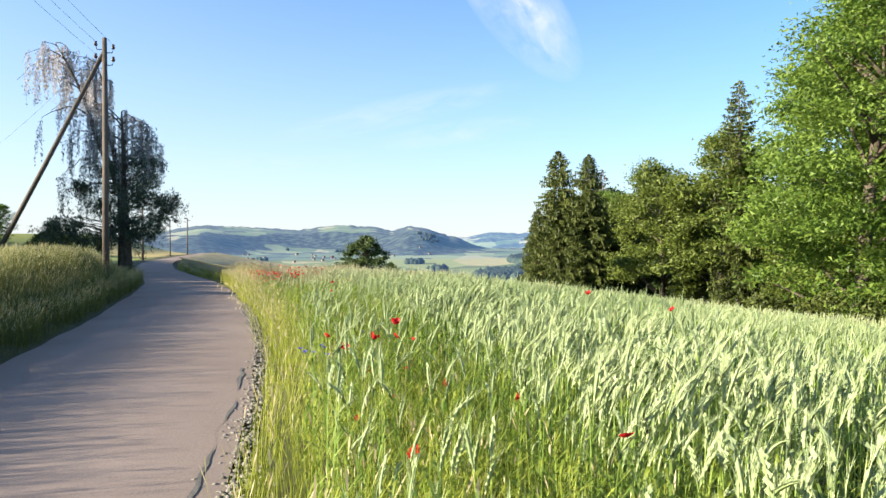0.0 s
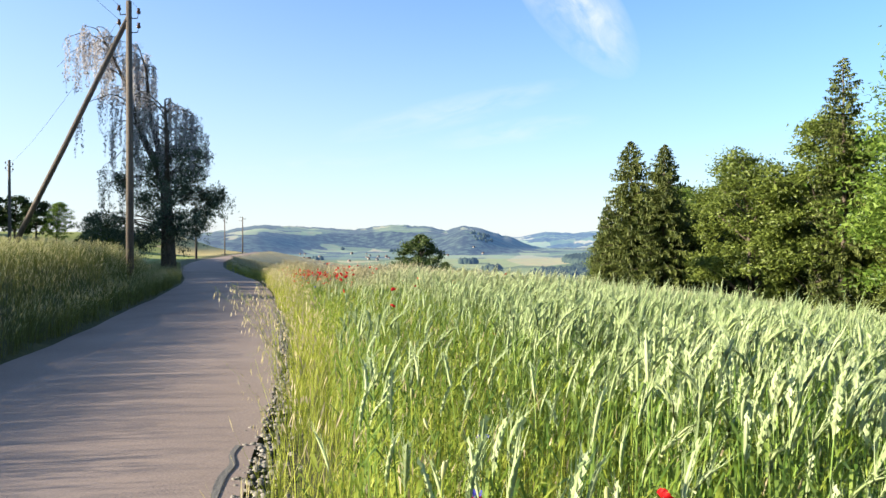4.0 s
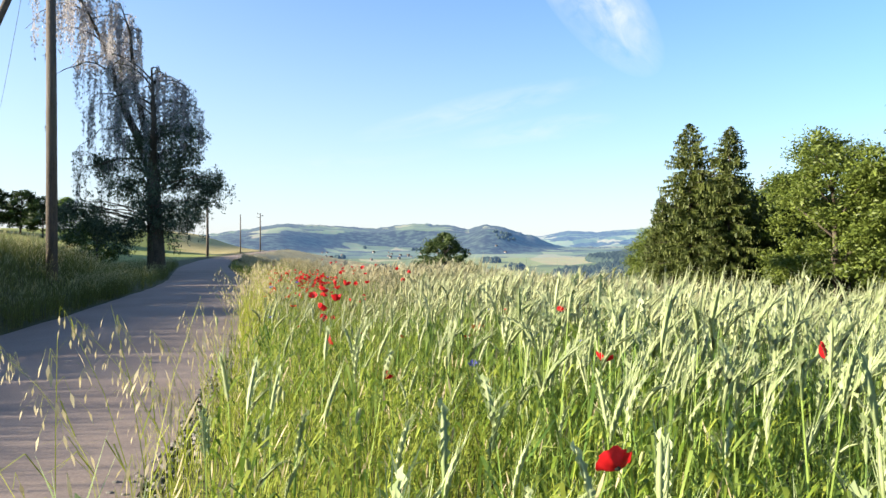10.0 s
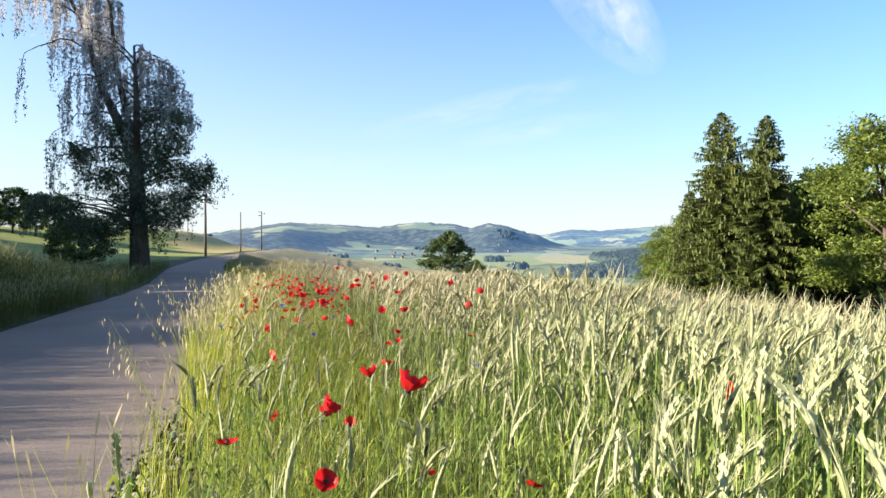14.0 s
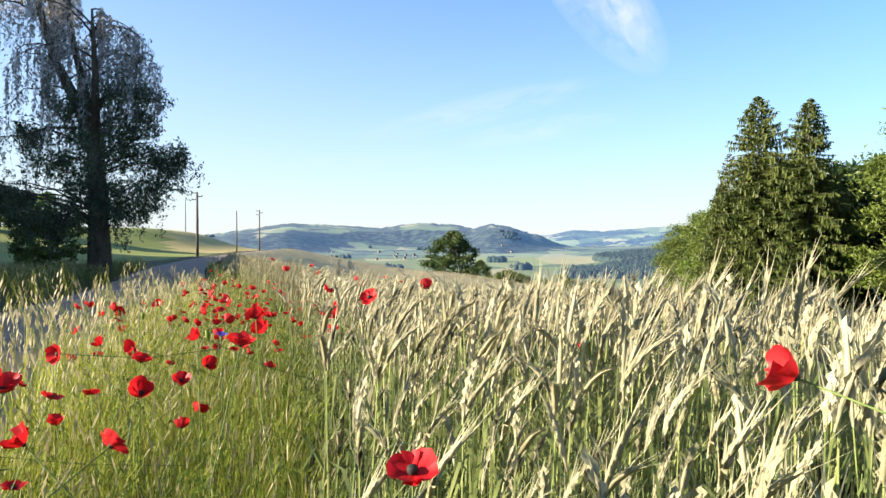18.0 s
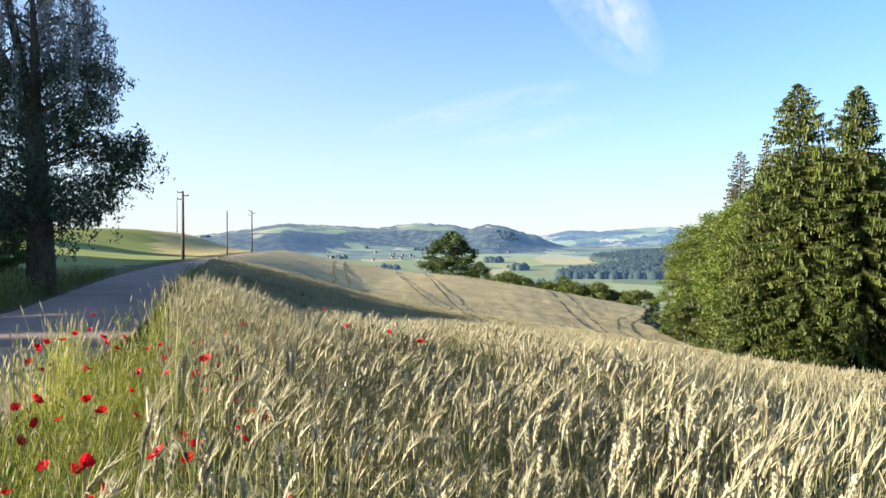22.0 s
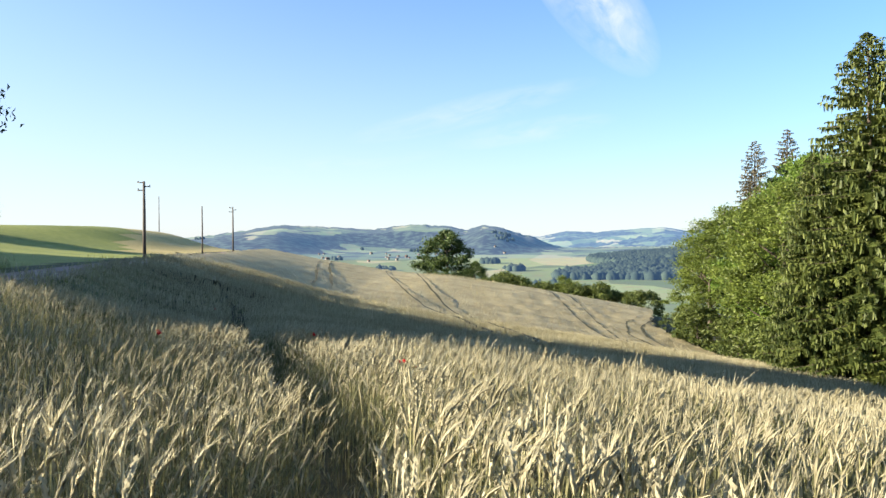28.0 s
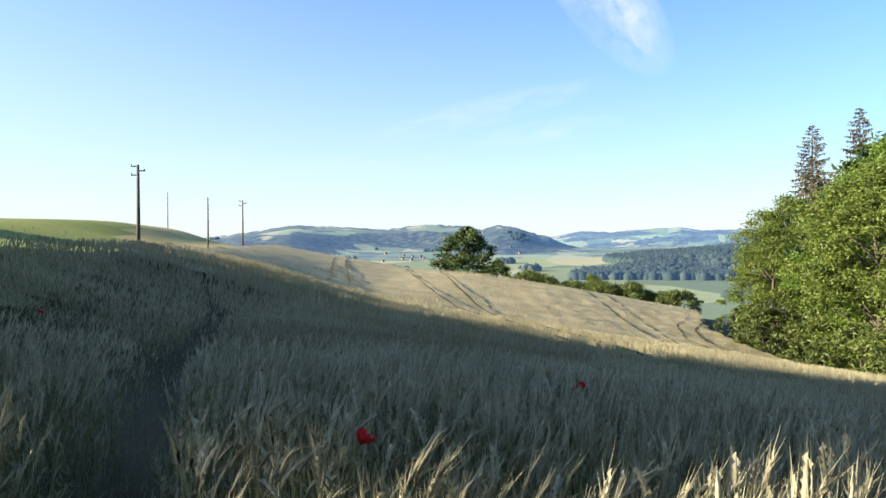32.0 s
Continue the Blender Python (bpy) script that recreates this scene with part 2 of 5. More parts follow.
M_NEEDLE = material("spruce_needle", (0.039, 0.06, 0.014), (0.139, 0.166, 0.04), 0.25, 5, 0.6, 0, 0.6, 0.25)
M_NEEDLE_OLD = material("old_spruce_needle", (0.06, 0.052, 0.03), (0.165, 0.14, 0.075), 0.25, 5, 0.6, 0, 0.6, 0.25)
M_FAR_TREE = material("far_wood", (0.014, 0.028, 0.023), (0.035, 0.054, 0.035), 0.02, 0.3, 0.9, 0, 0.5)
M_WALL = material("render_wall", (0.17, 0.165, 0.16), (0.28, 0.275, 0.26), 0.5, 6, 0.9, each=0.3)
M_ROOF = material("roof_tile", (0.077, 0.05, 0.042), (0.139, 0.092, 0.077), 0.5, 6, 0.9, each=0.5)


# ---- mesh tools ----
def mesh_of(name, verts, faces, mats, index=None, smooth=False):
    """A mesh from arrays; faces is one (n, 3) or (n, 4) array or a list of such."""
    blocks = faces if isinstance(faces, list) else [faces]
    blocks = [np.asarray(b, np.int32) for b in blocks if len(b)]
    me = bpy.data.meshes.new(name)
    verts = np.asarray(verts, np.float32)
    me.vertices.add(len(verts))
    me.vertices.foreach_set("co", verts.ravel())
    loops = np.concatenate([b.ravel() for b in blocks])
    sizes = np.concatenate([np.full(len(b), b.shape[1]) for b in blocks])
    me.loops.add(len(loops))
    me.loops.foreach_set("vertex_index", loops.astype(np.int32))
    me.polygons.add(len(sizes))
    me.polygons.foreach_set("loop_start", np.concatenate([[0], np.cumsum(sizes)[:-1]]).astype(np.int32))
    for m in mats if isinstance(mats, (list, tuple)) else [mats]:
        me.materials.append(m)
    if index is not None:
        me.polygons.foreach_set("material_index", np.asarray(index, np.int32))
    if smooth:
        me.polygons.foreach_set("use_smooth", np.ones(len(sizes), bool))
    me.update(calc_edges=True)
    return me


def part(name, me, parent, label="", smooth=False):
    ob = new(name, me)
    ob.parent = parent
    if label:
        ob["label"] = label
    return ob


def thing(name, label, category, at=(0, 0, 0), group="", kind="", rz=0):
    ob = new(name)
    ob.empty_display_size = 0.2
    ob.matrix_basis = pose(*at, 0, 0, rz)
    return tagged(ob, label, category, group, kind)


class Soup:
    """Gathers vertices and faces of several shapes into one mesh."""

    def __init__(self):
        self.v, self.f, self.n = [], {3: [], 4: []}, 0

    def add(self, v, f):
        f = np.asarray(f)
        self.v.append(np.asarray(v, float))
        self.f[f.shape[1]].append(f + self.n)
        self.n += len(v)

    def mesh(self, name, mat, smooth=False):
        return mesh_of(name, np.concatenate(self.v), [np.concatenate(b) for b in (self.f[3], self.f[4]) if b], mat, smooth=smooth)


def tube(points, radii, sides=8, caps=True):
    """A tapered tube along points."""
    pts = np.asarray(points, float)
    n = len(pts)
    d = np.gradient(pts, axis=0)
    d /= np.linalg.norm(d, axis=1)[:, None] + 1e-9
    ref = np.where(np.abs(d[:, 2:3]) < 0.9, [[0, 0, 1.0]], [[1.0, 0, 0]])
    a = np.cross(d, ref)
    a /= np.linalg.norm(a, axis=1)[:, None]
    b = np.cross(d, a)
    ang = np.linspace(0, 2 * np.pi, sides, endpoint=False)
    r = np.broadcast_to(radii, n)
    v = (pts[:, None] + r[:, None, None] * (np.cos(ang)[None, :, None] * a[:, None] + np.sin(ang)[None, :, None] * b[:, None])).reshape(-1, 3)
    i, j = np.meshgrid(np.arange(n - 1), np.arange(sides), indexing="ij")
    k = (j + 1) % sides
    f = np.stack([i * sides + j, i * sides + k, (i + 1) * sides + k, (i + 1) * sides + j], -1).reshape(-1, 4)
    if caps:
        v = np.concatenate([v, pts[:1], pts[-1:]])
        j = np.arange(sides)
        k = (j + 1) % sides
        c0, c1 = n * sides, n * sides + 1
        f = np.concatenate([f, np.stack([k, j, np.full(sides, c0), np.full(sides, c0)], -1), np.stack([(n - 1) * sides + j, (n - 1) * sides + k, np.full(sides, c1), np.full(sides, c1)], -1)])
        quads = f[:-2 * sides]
        tris = f[-2 * sides:, :3]
        return v, quads, tris
    return v, f, np.zeros((0, 3), int)


def add_tube(soup, points, radii, sides=8):
    v, q, t = tube(points, radii, sides)
    base = soup.n
    soup.add(v, q)
    soup.f[3].append(t + base)


def add_box(soup, lo, hi):
    (x0, y0, z0), (x1, y1, z1) = lo, hi
    v = [(x0, y0, z0), (x1, y0, z0), (x1, y1, z0), (x0, y1, z0), (x0, y0, z1), (x1, y0, z1), (x1, y1, z1), (x0, y1, z1)]
    soup.add(v, [(3, 2, 1, 0), (4, 5, 6, 7), (0, 1, 5, 4), (1, 2, 6, 5), (2, 3, 7, 6), (3, 0, 4, 7)])


def sstep(a, b, x):
    t = np.clip((x - a) / (b - a), 0, 1)
    return t * t * (3 - 2 * t)


# ---- ground ----
ROAD_Y = np.array([-70, -30, -12, 0, 5.4, 9.6, 12, 24, 29.5, 36, 49, 57, 75, 93, 120, 145, 175, 230, 300.0])
ROAD_X = np.array([18, 4, -0.4, -2.2, -3.15, -4.05, -4.7, -8.5, -10.5, -13.0, -19, -22.6, -29.5, -35.6, -42.5, -48, -57, -80, -110.0])
ROAD_HALF = 1.65
dense_y = np.arange(-70, 300.5, 0.5)
dense_x = np.convolve(np.pad(np.interp(dense_y, ROAD_Y, ROAD_X), 8, "edge"), np.ones(17) / 17, "valid")


def road_x(y):
    return np.interp(y, dense_y, dense_x)


def ripple(x, y, size, seed=0.0):
    """Smooth cheap noise of about -1 to 1."""
    a, b = x / size + seed, y / size - seed * 1.7
    return (np.sin(a * 1.3 + 1.7 * np.sin(b * 0.9 + seed)) + np.sin(b * 1.7 - 1.3 * np.sin(a * 1.1 - seed)) + np.sin((a + b) * 0.8 + 2.1 * np.sin((a - b) * 0.6))) / 3


def road_z(y):
    return -0.2 * sstep(20, 45, y) + 0.25 * sstep(95, 145, y) - 3.0 * sstep(170, 260, y)


RIDGE_A = ((-60, 4), (-40, 6), (-30, 8), (-23.6, 18), (-21, 26), (-18.3, 36), (-14, 33), (-11.4, 29), (-8.2, 37), (-5.3, 33), (-4, 26), (-2.6, 35), (-1.4, 31), (0.4, 19), (2.5, 8), (6, 2), (60, 0))
RIDGE_B = ((-60, 10), (-10, 12), (0, 14), (1.9, 16), (3.8, 25), (6, 22), (7.6, 25), (10.9, 28), (12.6, 21), (20, 26), (30, 30), (60, 30))
RIDGE_C = ((-60, 0), (1, 0), (4, 2), (6, 5), (8, 10), (11, 16), (14, 22), (25, 34), (60, 40))


def far_height(x, y):
    """Valley floor, the wooded rise in the middle distance, and the two far ridges."""
    d = np.hypot(x, y)
    brg = np.degrees(np.arctan2(x, y))
    floor = -46 + 36 * sstep(700, 2100, d)
    wob = 190 * ripple(brg, brg * 0.3, 3.5) + 110 * ripple(x, y, 210, 3)
    rise_a = 0.66 * sstep(1700 + wob, 2050 + wob, d) + 0.34 * sstep(2050 + wob, 2750, d)
    top_a = np.interp(brg, *np.transpose(RIDGE_A)) * 2750 / 1292 + 1
    z = floor + np.maximum(0, top_a - floor) * rise_a * (1 - 0.5 * sstep(2850, 3300, d)) * sstep(4, 1, brg)
    top_b = np.interp(brg, *np.transpose(RIDGE_B)) * 4000 / 1292
    z = np.maximum(z, floor + (top_b - floor) * (0.55 * sstep(2800, 3400, d + 200 * ripple(x, y, 260, 7)) + 0.45 * sstep(3400, 4000, d)))
    z = z + (3.0 * ripple(brg, brg * 0.7, 0.22, 1) + 2.0 * ripple(brg, d / 400, 0.09, 4)) * sstep(2000, 2500, d)
    rise_c = sstep(1000, 1180, d + 60 * ripple(brg, brg, 1.5, 5)) * (1 - 0.7 * sstep(1300, 1600, d))
    z = z + np.interp(brg, *np.transpose(RIDGE_C)) * rise_c
    return z + 1.5 * ripple(x, y, 140) * sstep(400, 900, d)


def height(x, y):
    """The lie of the land."""
    x, y = np.asarray(x, float), np.asarray(y, float)
    rx, rz = road_x(y), road_z(y)
    u = x - rx - ROAD_HALF
    v = -(x - rx + ROAD_HALF)
    off = 3.2 - 2.9 * sstep(14, 28, y)
    k = 0.118 + 0.054 * sstep(44, 100, y)
    soft = 0.5 * ((u - off) + np.sqrt((u - off) ** 2 + 1.0))
    right = -k * np.minimum(soft, 70) - 0.02 * np.maximum(soft - 70, 0)
    right = right - (1.6 * sstep(26, 60, y) - 2.0 * sstep(95, 145, y)) * sstep(0, 1, (u + 0.5) / (5.5 + 12 * sstep(45, 80, y))) - 0.5 * sstep(100, 140, y) * sstep(0, 12, u) * sstep(34, 14, u)
    right = right + 0.25 * ripple(x, y, 17.0) * sstep(8, 30, u)
    bank = (0.80 + 0.17 * sstep(8, 20, y)) * sstep(0.45, 1.7, v) * (1 - sstep(23, 40, y))
    wide = 46 - 25 * sstep(100, 138, y)
    left = bank + 4.0 * sstep(3, wide, v) + 0.5 * sstep(wide, wide + 60, v)
    z = rz + np.where(u > 0, right, 0) + np.where(v > 0, left, 0)
    # over the crest the land drops into the valley
    d = np.hypot(x, y)
    drop = sstep(146 + 28 * sstep(-55, -66, x), 420, y + 0.15 * np.maximum(x, -60) - 0.25 * np.maximum(-x - 60, 0)) 
    z = z - 34 * drop * sstep(-260, -60, x) - 6 * drop
    t = sstep(380, 760, d)
    return z * (1 - t) + far_height(x, y) * t


def stretch_axis(lo, mid, hi, fine, n_lo, n_hi):
    """Grid lines that stand close near mid and spread towards lo and hi."""
    def side(length, n):
        g = np.linspace(0, 1, n + 1)[1:]
        lo_k, hi_k = 0.01, 30.0
        for _ in range(60):
            k = (lo_k + hi_k) / 2
            if length * np.sinh(k / n) / np.sinh(k) > fine:
                lo_k = k
            else:
                hi_k = k
        return length * np.sinh(k * g) / np.sinh(k)
    return np.concatenate([mid - side(mid - lo, n_lo)[::-1], [mid], mid + side(hi - mid, n_hi)])


# ---- large structure: ground sheet, road, fields ----
FOREST_Y = np.array([-60, -20, 0, 20, 38, 48, 55, 62, 75, 95, 118, 150, 190.0])
FOREST_X = np.array([34, 29, 27, 24, 21, 16.5, 14, 10, 11.5, 14, 11.5, 17, 20.0])


def forest_x(y):
    return np.interp(y, FOREST_Y, FOREST_X)


WALK_Y = (-20, 0, 5, 10, 12.5, 17.8, 20, 22.2, 27.2, 31, 33, 35.1, 37.1, 39.1, 44, 100)
WALK_X = (3.7, 0, -0.62, -1.66, -2.38, -3.48, -3.95, -4.41, -4.88, -4.98, -5.5, -6.26, -6.93, -7.38, -8.8, -19)


def path_x(y):
    """The line of the walk along the field's margin."""
    return np.interp(y, WALK_Y, WALK_X)


def margin(y):
    """Width of the weedy strip between road and wheat."""
    return 1.6 + 0.1 * sstep(14, 20, y) - 0.75 * sstep(25, 32, y)


def in_wheat(x, y):
    u = x - road_x(y) - ROAD_HALF + 0.22 * ripple(x, y, 0.5, 11) + 0.12 * ripple(x, y, 0.17, 4)
    return (u > margin(y)) & (x < forest_x(y) - 0.6) & (y < 176 + 0.15 * x) & (y > -20)


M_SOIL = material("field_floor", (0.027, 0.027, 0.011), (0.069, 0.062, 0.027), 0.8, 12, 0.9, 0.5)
M_MEADOW = material("mown_meadow", (0.11, 0.15, 0.026), (0.28, 0.30, 0.07), 0.08, 3, 0.85, 0.6, stretch=(0.35, 1.6, 1))
M_VERGE = material("verge_floor", (0.031, 0.035, 0.011), (0.077, 0.077, 0.027), 0.8, 12, 0.9, 0.5)
M_HUMP = material("dry_meadow", (0.32, 0.26, 0.09), (0.50, 0.40, 0.17), 0.15, 4, 0.9, 0.6)


def patchwork(wooded, haze_glow):
    """The valley: fields in patches of green and straw, far behind the field, hazed by emission."""
    m = bpy.data.materials.new("wooded_hills" if wooded else "valley_fields")
    m.use_nodes = True
    n, l = m.node_tree.nodes, m.node_tree.links
    p = n["Principled BSDF"]
    tc = n.new("ShaderNodeTexCoord")
    mp = n.new("ShaderNodeMapping")
    mp.inputs["Scale"].default_value = (1 / 130, 1 / 240, 0)
    l.new(tc.outputs["Object"], mp.inputs[0])
    v = n.new("ShaderNodeTexVoronoi")
    v.inputs["Scale"].default_value = 1.0
    l.new(mp.outputs[0], v.inputs["Vector"])
    ramp = n.new("ShaderNodeValToRGB")
    cols = ((0.0, (0.07, 0.11, 0.045)), (0.3, (0.13, 0.17, 0.065)), (0.55, (0.19, 0.23, 0.095)), (0.75, (0.27, 0.26, 0.14)), (0.9, (0.10, 0.14, 0.055)))
    while len(ramp.color_ramp.elements) < len(cols):
        ramp.color_ramp.elements.new(0.5)
    ramp.color_ramp.interpolation = "CONSTANT"
    for e, (at, c) in zip(ramp.color_ramp.elements, cols):
        e.position, e.color = at, rgb([v * (1.12 if wooded else 1.25) for v in c])
    s = n.new("ShaderNodeSeparateColor")
    l.new(v.outputs["Color"], s.inputs[0])
    l.new(s.outputs[0], ramp.inputs[0])
    t = n.new("ShaderNodeTexNoise")
    t.inputs["Scale"].default_value = 0.05
    l.new(tc.outputs["Object"], t.inputs["Vector"])
    mul = n.new("ShaderNodeMix")
    mul.data_type, mul.blend_type = "RGBA", "MULTIPLY"
    mul.inputs["Factor"].default_value = 0.5
    l.new(ramp.outputs[0], mul.inputs["A"])
    l.new(t.outputs["Color"], mul.inputs["B"])
    out = mul.outputs["Result"]
    if wooded:
        # woods where the slope is steep, with ragged outlines
        g, sp = n.new("ShaderNodeNewGeometry"), n.new("ShaderNodeSeparateXYZ")
        l.new(g.outputs["Normal"], sp.inputs[0])
        big, small = n.new("ShaderNodeTexNoise"), n.new("ShaderNodeTexNoise")
        for tx, sc in ((big, 0.006), (small, 0.055)):
            tx.inputs["Scale"].default_value, tx.inputs["Detail"].default_value = sc, 4
            l.new(tc.outputs["Object"], tx.inputs["Vector"])
        a = n.new("ShaderNodeMath")
        a.operation = "MULTIPLY_ADD"
        l.new(big.outputs[0], a.inputs[0])
        a.inputs[1].default_value = 0.24
        l.new(sp.outputs["Z"], a.inputs[2])
        mr = n.new("ShaderNodeMapRange")
        mr.inputs["From Min"].default_value, mr.inputs["From Max"].default_value = 1.1125, 1.1085
        l.new(a.outputs[0], mr.inputs["Value"])
        wood = n.new("ShaderNodeMix")
        wood.data_type = "RGBA"
        spread = n.new("ShaderNodeMapRange")
        spread.inputs["From Min"].default_value, spread.inputs["From Max"].default_value = 0.42, 0.64
        l.new(small.outputs[0], spread.inputs["Value"])
        l.new(spread.outputs[0], wood.inputs["Factor"])
        wood.inputs["A"].default_value, wood.inputs["B"].default_value = rgb((0.001, 0.003, 0.004)), rgb((0.045, 0.068, 0.045))
        mw = n.new("ShaderNodeMix")
        mw.data_type = "RGBA"
        l.new(mr.outputs[0], mw.inputs["Factor"])
        l.new(out, mw.inputs["A"])
        l.new(wood.outputs["Result"], mw.inputs["B"])
        out = mw.outputs["Result"]
    l.new(out, p.inputs["Base Color"])
    p.inputs["Roughness"].default_value = 0.95
    # haze imitated by a bluish emission; nothing here is a lamp
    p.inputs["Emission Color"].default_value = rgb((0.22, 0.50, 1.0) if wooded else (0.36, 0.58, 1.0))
    p.inputs["Emission Strength"].default_value = haze_glow
    return m


def add_haze(m, strength):
    """Puts air haze on a far material as a faint bluish emission."""
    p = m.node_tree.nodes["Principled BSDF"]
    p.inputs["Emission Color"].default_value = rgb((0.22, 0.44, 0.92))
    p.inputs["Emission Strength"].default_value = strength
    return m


# emission haze on the ground's far part, hills, ridge and far trees
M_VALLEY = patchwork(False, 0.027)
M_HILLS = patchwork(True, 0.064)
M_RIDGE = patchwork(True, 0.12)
add_haze(M_FAR_TREE, 0.04)

gx = stretch_axis(-3200, -10, 3200, 0.8, 110, 110)
gy = stretch_axis(-700, 25, 4700, 0.8, 50, 180)
GX, GY = np.meshgrid(gx, gy)
GZ = height(GX, GY) - 60 * sstep(1500, 1750, np.hypot(GX, GY))
on_road = np.abs(GX - road_x(GY)) < ROAD_HALF + 0.25
GZ = GZ - 0.07 * (on_road & (GY < 230))
i, j = np.meshgrid(np.arange(len(gy) - 1), np.arange(len(gx) - 1), indexing="ij")
w = len(gx)
quads = np.stack([i * w + j, i * w + j + 1, (i + 1) * w + j + 1, (i + 1) * w + j], -1).reshape(-1, 4)
cx = (GX[:-1, :-1] + GX[1:, 1:]).ravel() / 2
cy = (GY[:-1, :-1] + GY[1:, 1:]).ravel() / 2
u = cx - road_x(cy) - ROAD_HALF
slot = np.where(in_wheat(cx, cy), 0, np.where(u > 0, 2, 1))
slot = np.where((u < -2 * ROAD_HALF) & (cy > 112 + 3 * ripple(cx, cy, 9)) & (cx > -7 - 0.532 * (cy - 31) + 2.5 * ripple(cx, cy, 6)), 4, slot)
slot = np.where((u > -2 * ROAD_HALF - 2.6 + 0.9 * ripple(cx, cy, 3.0)) & (u < 0), 2, slot)
slot = np.where((np.hypot(cx, cy) > 320) | (cy > 190), 3, slot)
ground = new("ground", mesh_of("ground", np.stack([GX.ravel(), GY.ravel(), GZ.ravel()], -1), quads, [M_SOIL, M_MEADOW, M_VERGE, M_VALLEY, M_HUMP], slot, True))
tagged(ground, "rolling farmland with meadow slope, field and far valley", "ground", kind="structure")

# the far hills
hb, hd = np.radians(np.linspace(-52, 52, 400)), np.concatenate([np.linspace(1480, 2900, 60), np.linspace(2940, 4300, 24)])
HB, HD = np.meshgrid(hb, hd)
HX, HY = HD * np.sin(HB), HD * np.cos(HB)
i, j = np.meshgrid(np.arange(len(hd) - 1), np.arange(len(hb) - 1), indexing="ij")
w = len(hb)
hq = np.stack([i * w + j, i * w + j + 1, (i + 1) * w + j + 1, (i + 1) * w + j], -1).reshape(-1, 4)
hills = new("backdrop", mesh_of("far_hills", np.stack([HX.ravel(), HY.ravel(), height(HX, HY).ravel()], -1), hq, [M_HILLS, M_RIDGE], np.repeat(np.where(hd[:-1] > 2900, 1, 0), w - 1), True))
tagged(hills, "hazy far hills with dark woods and pale fields", "hills", kind="structure")

# the lane: a slightly crowned ribbon of old asphalt with ragged edges
ry = np.concatenate([np.arange(-30, 60, 0.4), np.arange(60, 230, 2.0)])
off = np.linspace(-1, 1, 9)
RX = road_x(ry)[:, None] + off[None] * (ROAD_HALF + 0.05 * ripple(ry, ry * 0.3, 0.7)[:, None] * (np.abs(off)[None] > 0.99))
RZ = road_z(ry)[:, None] + 0.035 * (1 - off[None] ** 2) + 0.0 * RX
i, j = np.meshgrid(np.arange(len(ry) - 1), np.arange(8), indexing="ij")
rq = np.stack([i * 9 + j, i * 9 + j + 1, (i + 1) * 9 + j + 1, (i + 1) * 9 + j], -1).reshape(-1, 4)
road = new("road", mesh_of("road", np.stack([RX.ravel(), np.repeat(ry, 9), RZ.ravel()], -1), rq, M_ROAD, None, True))
tagged(road, "narrow grey asphalt lane, worn and slightly crowned", "road", kind="structure")


# ---- plants by the thousand ----
def scatter(name, template, at, yaw, size, lean, mat, label, category, slots=None):
    """Many copies of a small template joined into one mesh. lean is a shift of the top, growing with the square of the height."""
    tv, tf = template[0], template[1]
    n = len(at)
    c, s = np.cos(yaw)[:, None], np.sin(yaw)[:, None]
    wide = size[:, 1:2] if size.ndim == 2 else size[:, None]
    high = size[:, 0:1] if size.ndim == 2 else size[:, None]
    z = tv[None, :, 2] * high
    h2 = np.clip(tv[None, :, 2], 0, 2) ** 2
    x = (tv[None, :, 0] * c - tv[None, :, 1] * s) * wide + lean[:, 0:1] * h2 + at[:, 0:1]
    y = (tv[None, :, 0] * s + tv[None, :, 1] * c) * wide + lean[:, 1:2] * h2 + at[:, 1:2]
    v = np.stack([x, y, z + at[:, 2:3]], -1).reshape(-1, 3)
    blocks, index = [], []
    for b, mi in tf:
        b = np.asarray(b)
        blocks.append((b[None] + (np.arange(n) * len(tv))[:, None, None]).reshape(-1, b.shape[1]))
        index.append(np.full(len(blocks[-1]), mi))
    ob = new(name, mesh_of(name, v, blocks, mat, np.concatenate(index)))
    return tagged(ob, label, category, kind="stuff")


class Template:
    def __init__(self):
        self.v, self.f = [], []

    def add(self, v, f, slot):
        base = sum(len(a) for a in self.v)
        self.v.append(np.asarray(v, float))
        self.f.append((np.asarray(f) + base, slot))

    def done(self):
        return np.concatenate(self.v), self.f


def ribbon(points, widths, side=(1, 0, 0)):
    p = np.asarray(points, float)
    o = np.asarray(side, float)[None] * np.asarray(widths, float)[:, None] / 2
    v = np.concatenate([p - o, p + o])
    n = len(p)
    k = np.arange(n - 1)
    return v, np.stack([k, k + n, k + n + 1, k + 1], -1)


def spindle(points, radii, sides):
    v, q, t = tube(points, radii, sides, caps=False)
    return v, q


def ear_line(rng, x0, z0, length, n):
    """The bending line of an ear that nods towards +x."""
    turn = np.linspace(0.05, 0.15 + 1.15 * rng.uniform(0, 1) ** 1.9, n)
    step = length / (n - 1)
    x = x0 + np.concatenate([[0], np.cumsum(np.sin(turn[1:]) * step)])
    z = z0 + np.concatenate([[0], np.cumsum(np.cos(turn[1:]) * step)])
    return np.stack([x, 0 * x, z], -1), turn


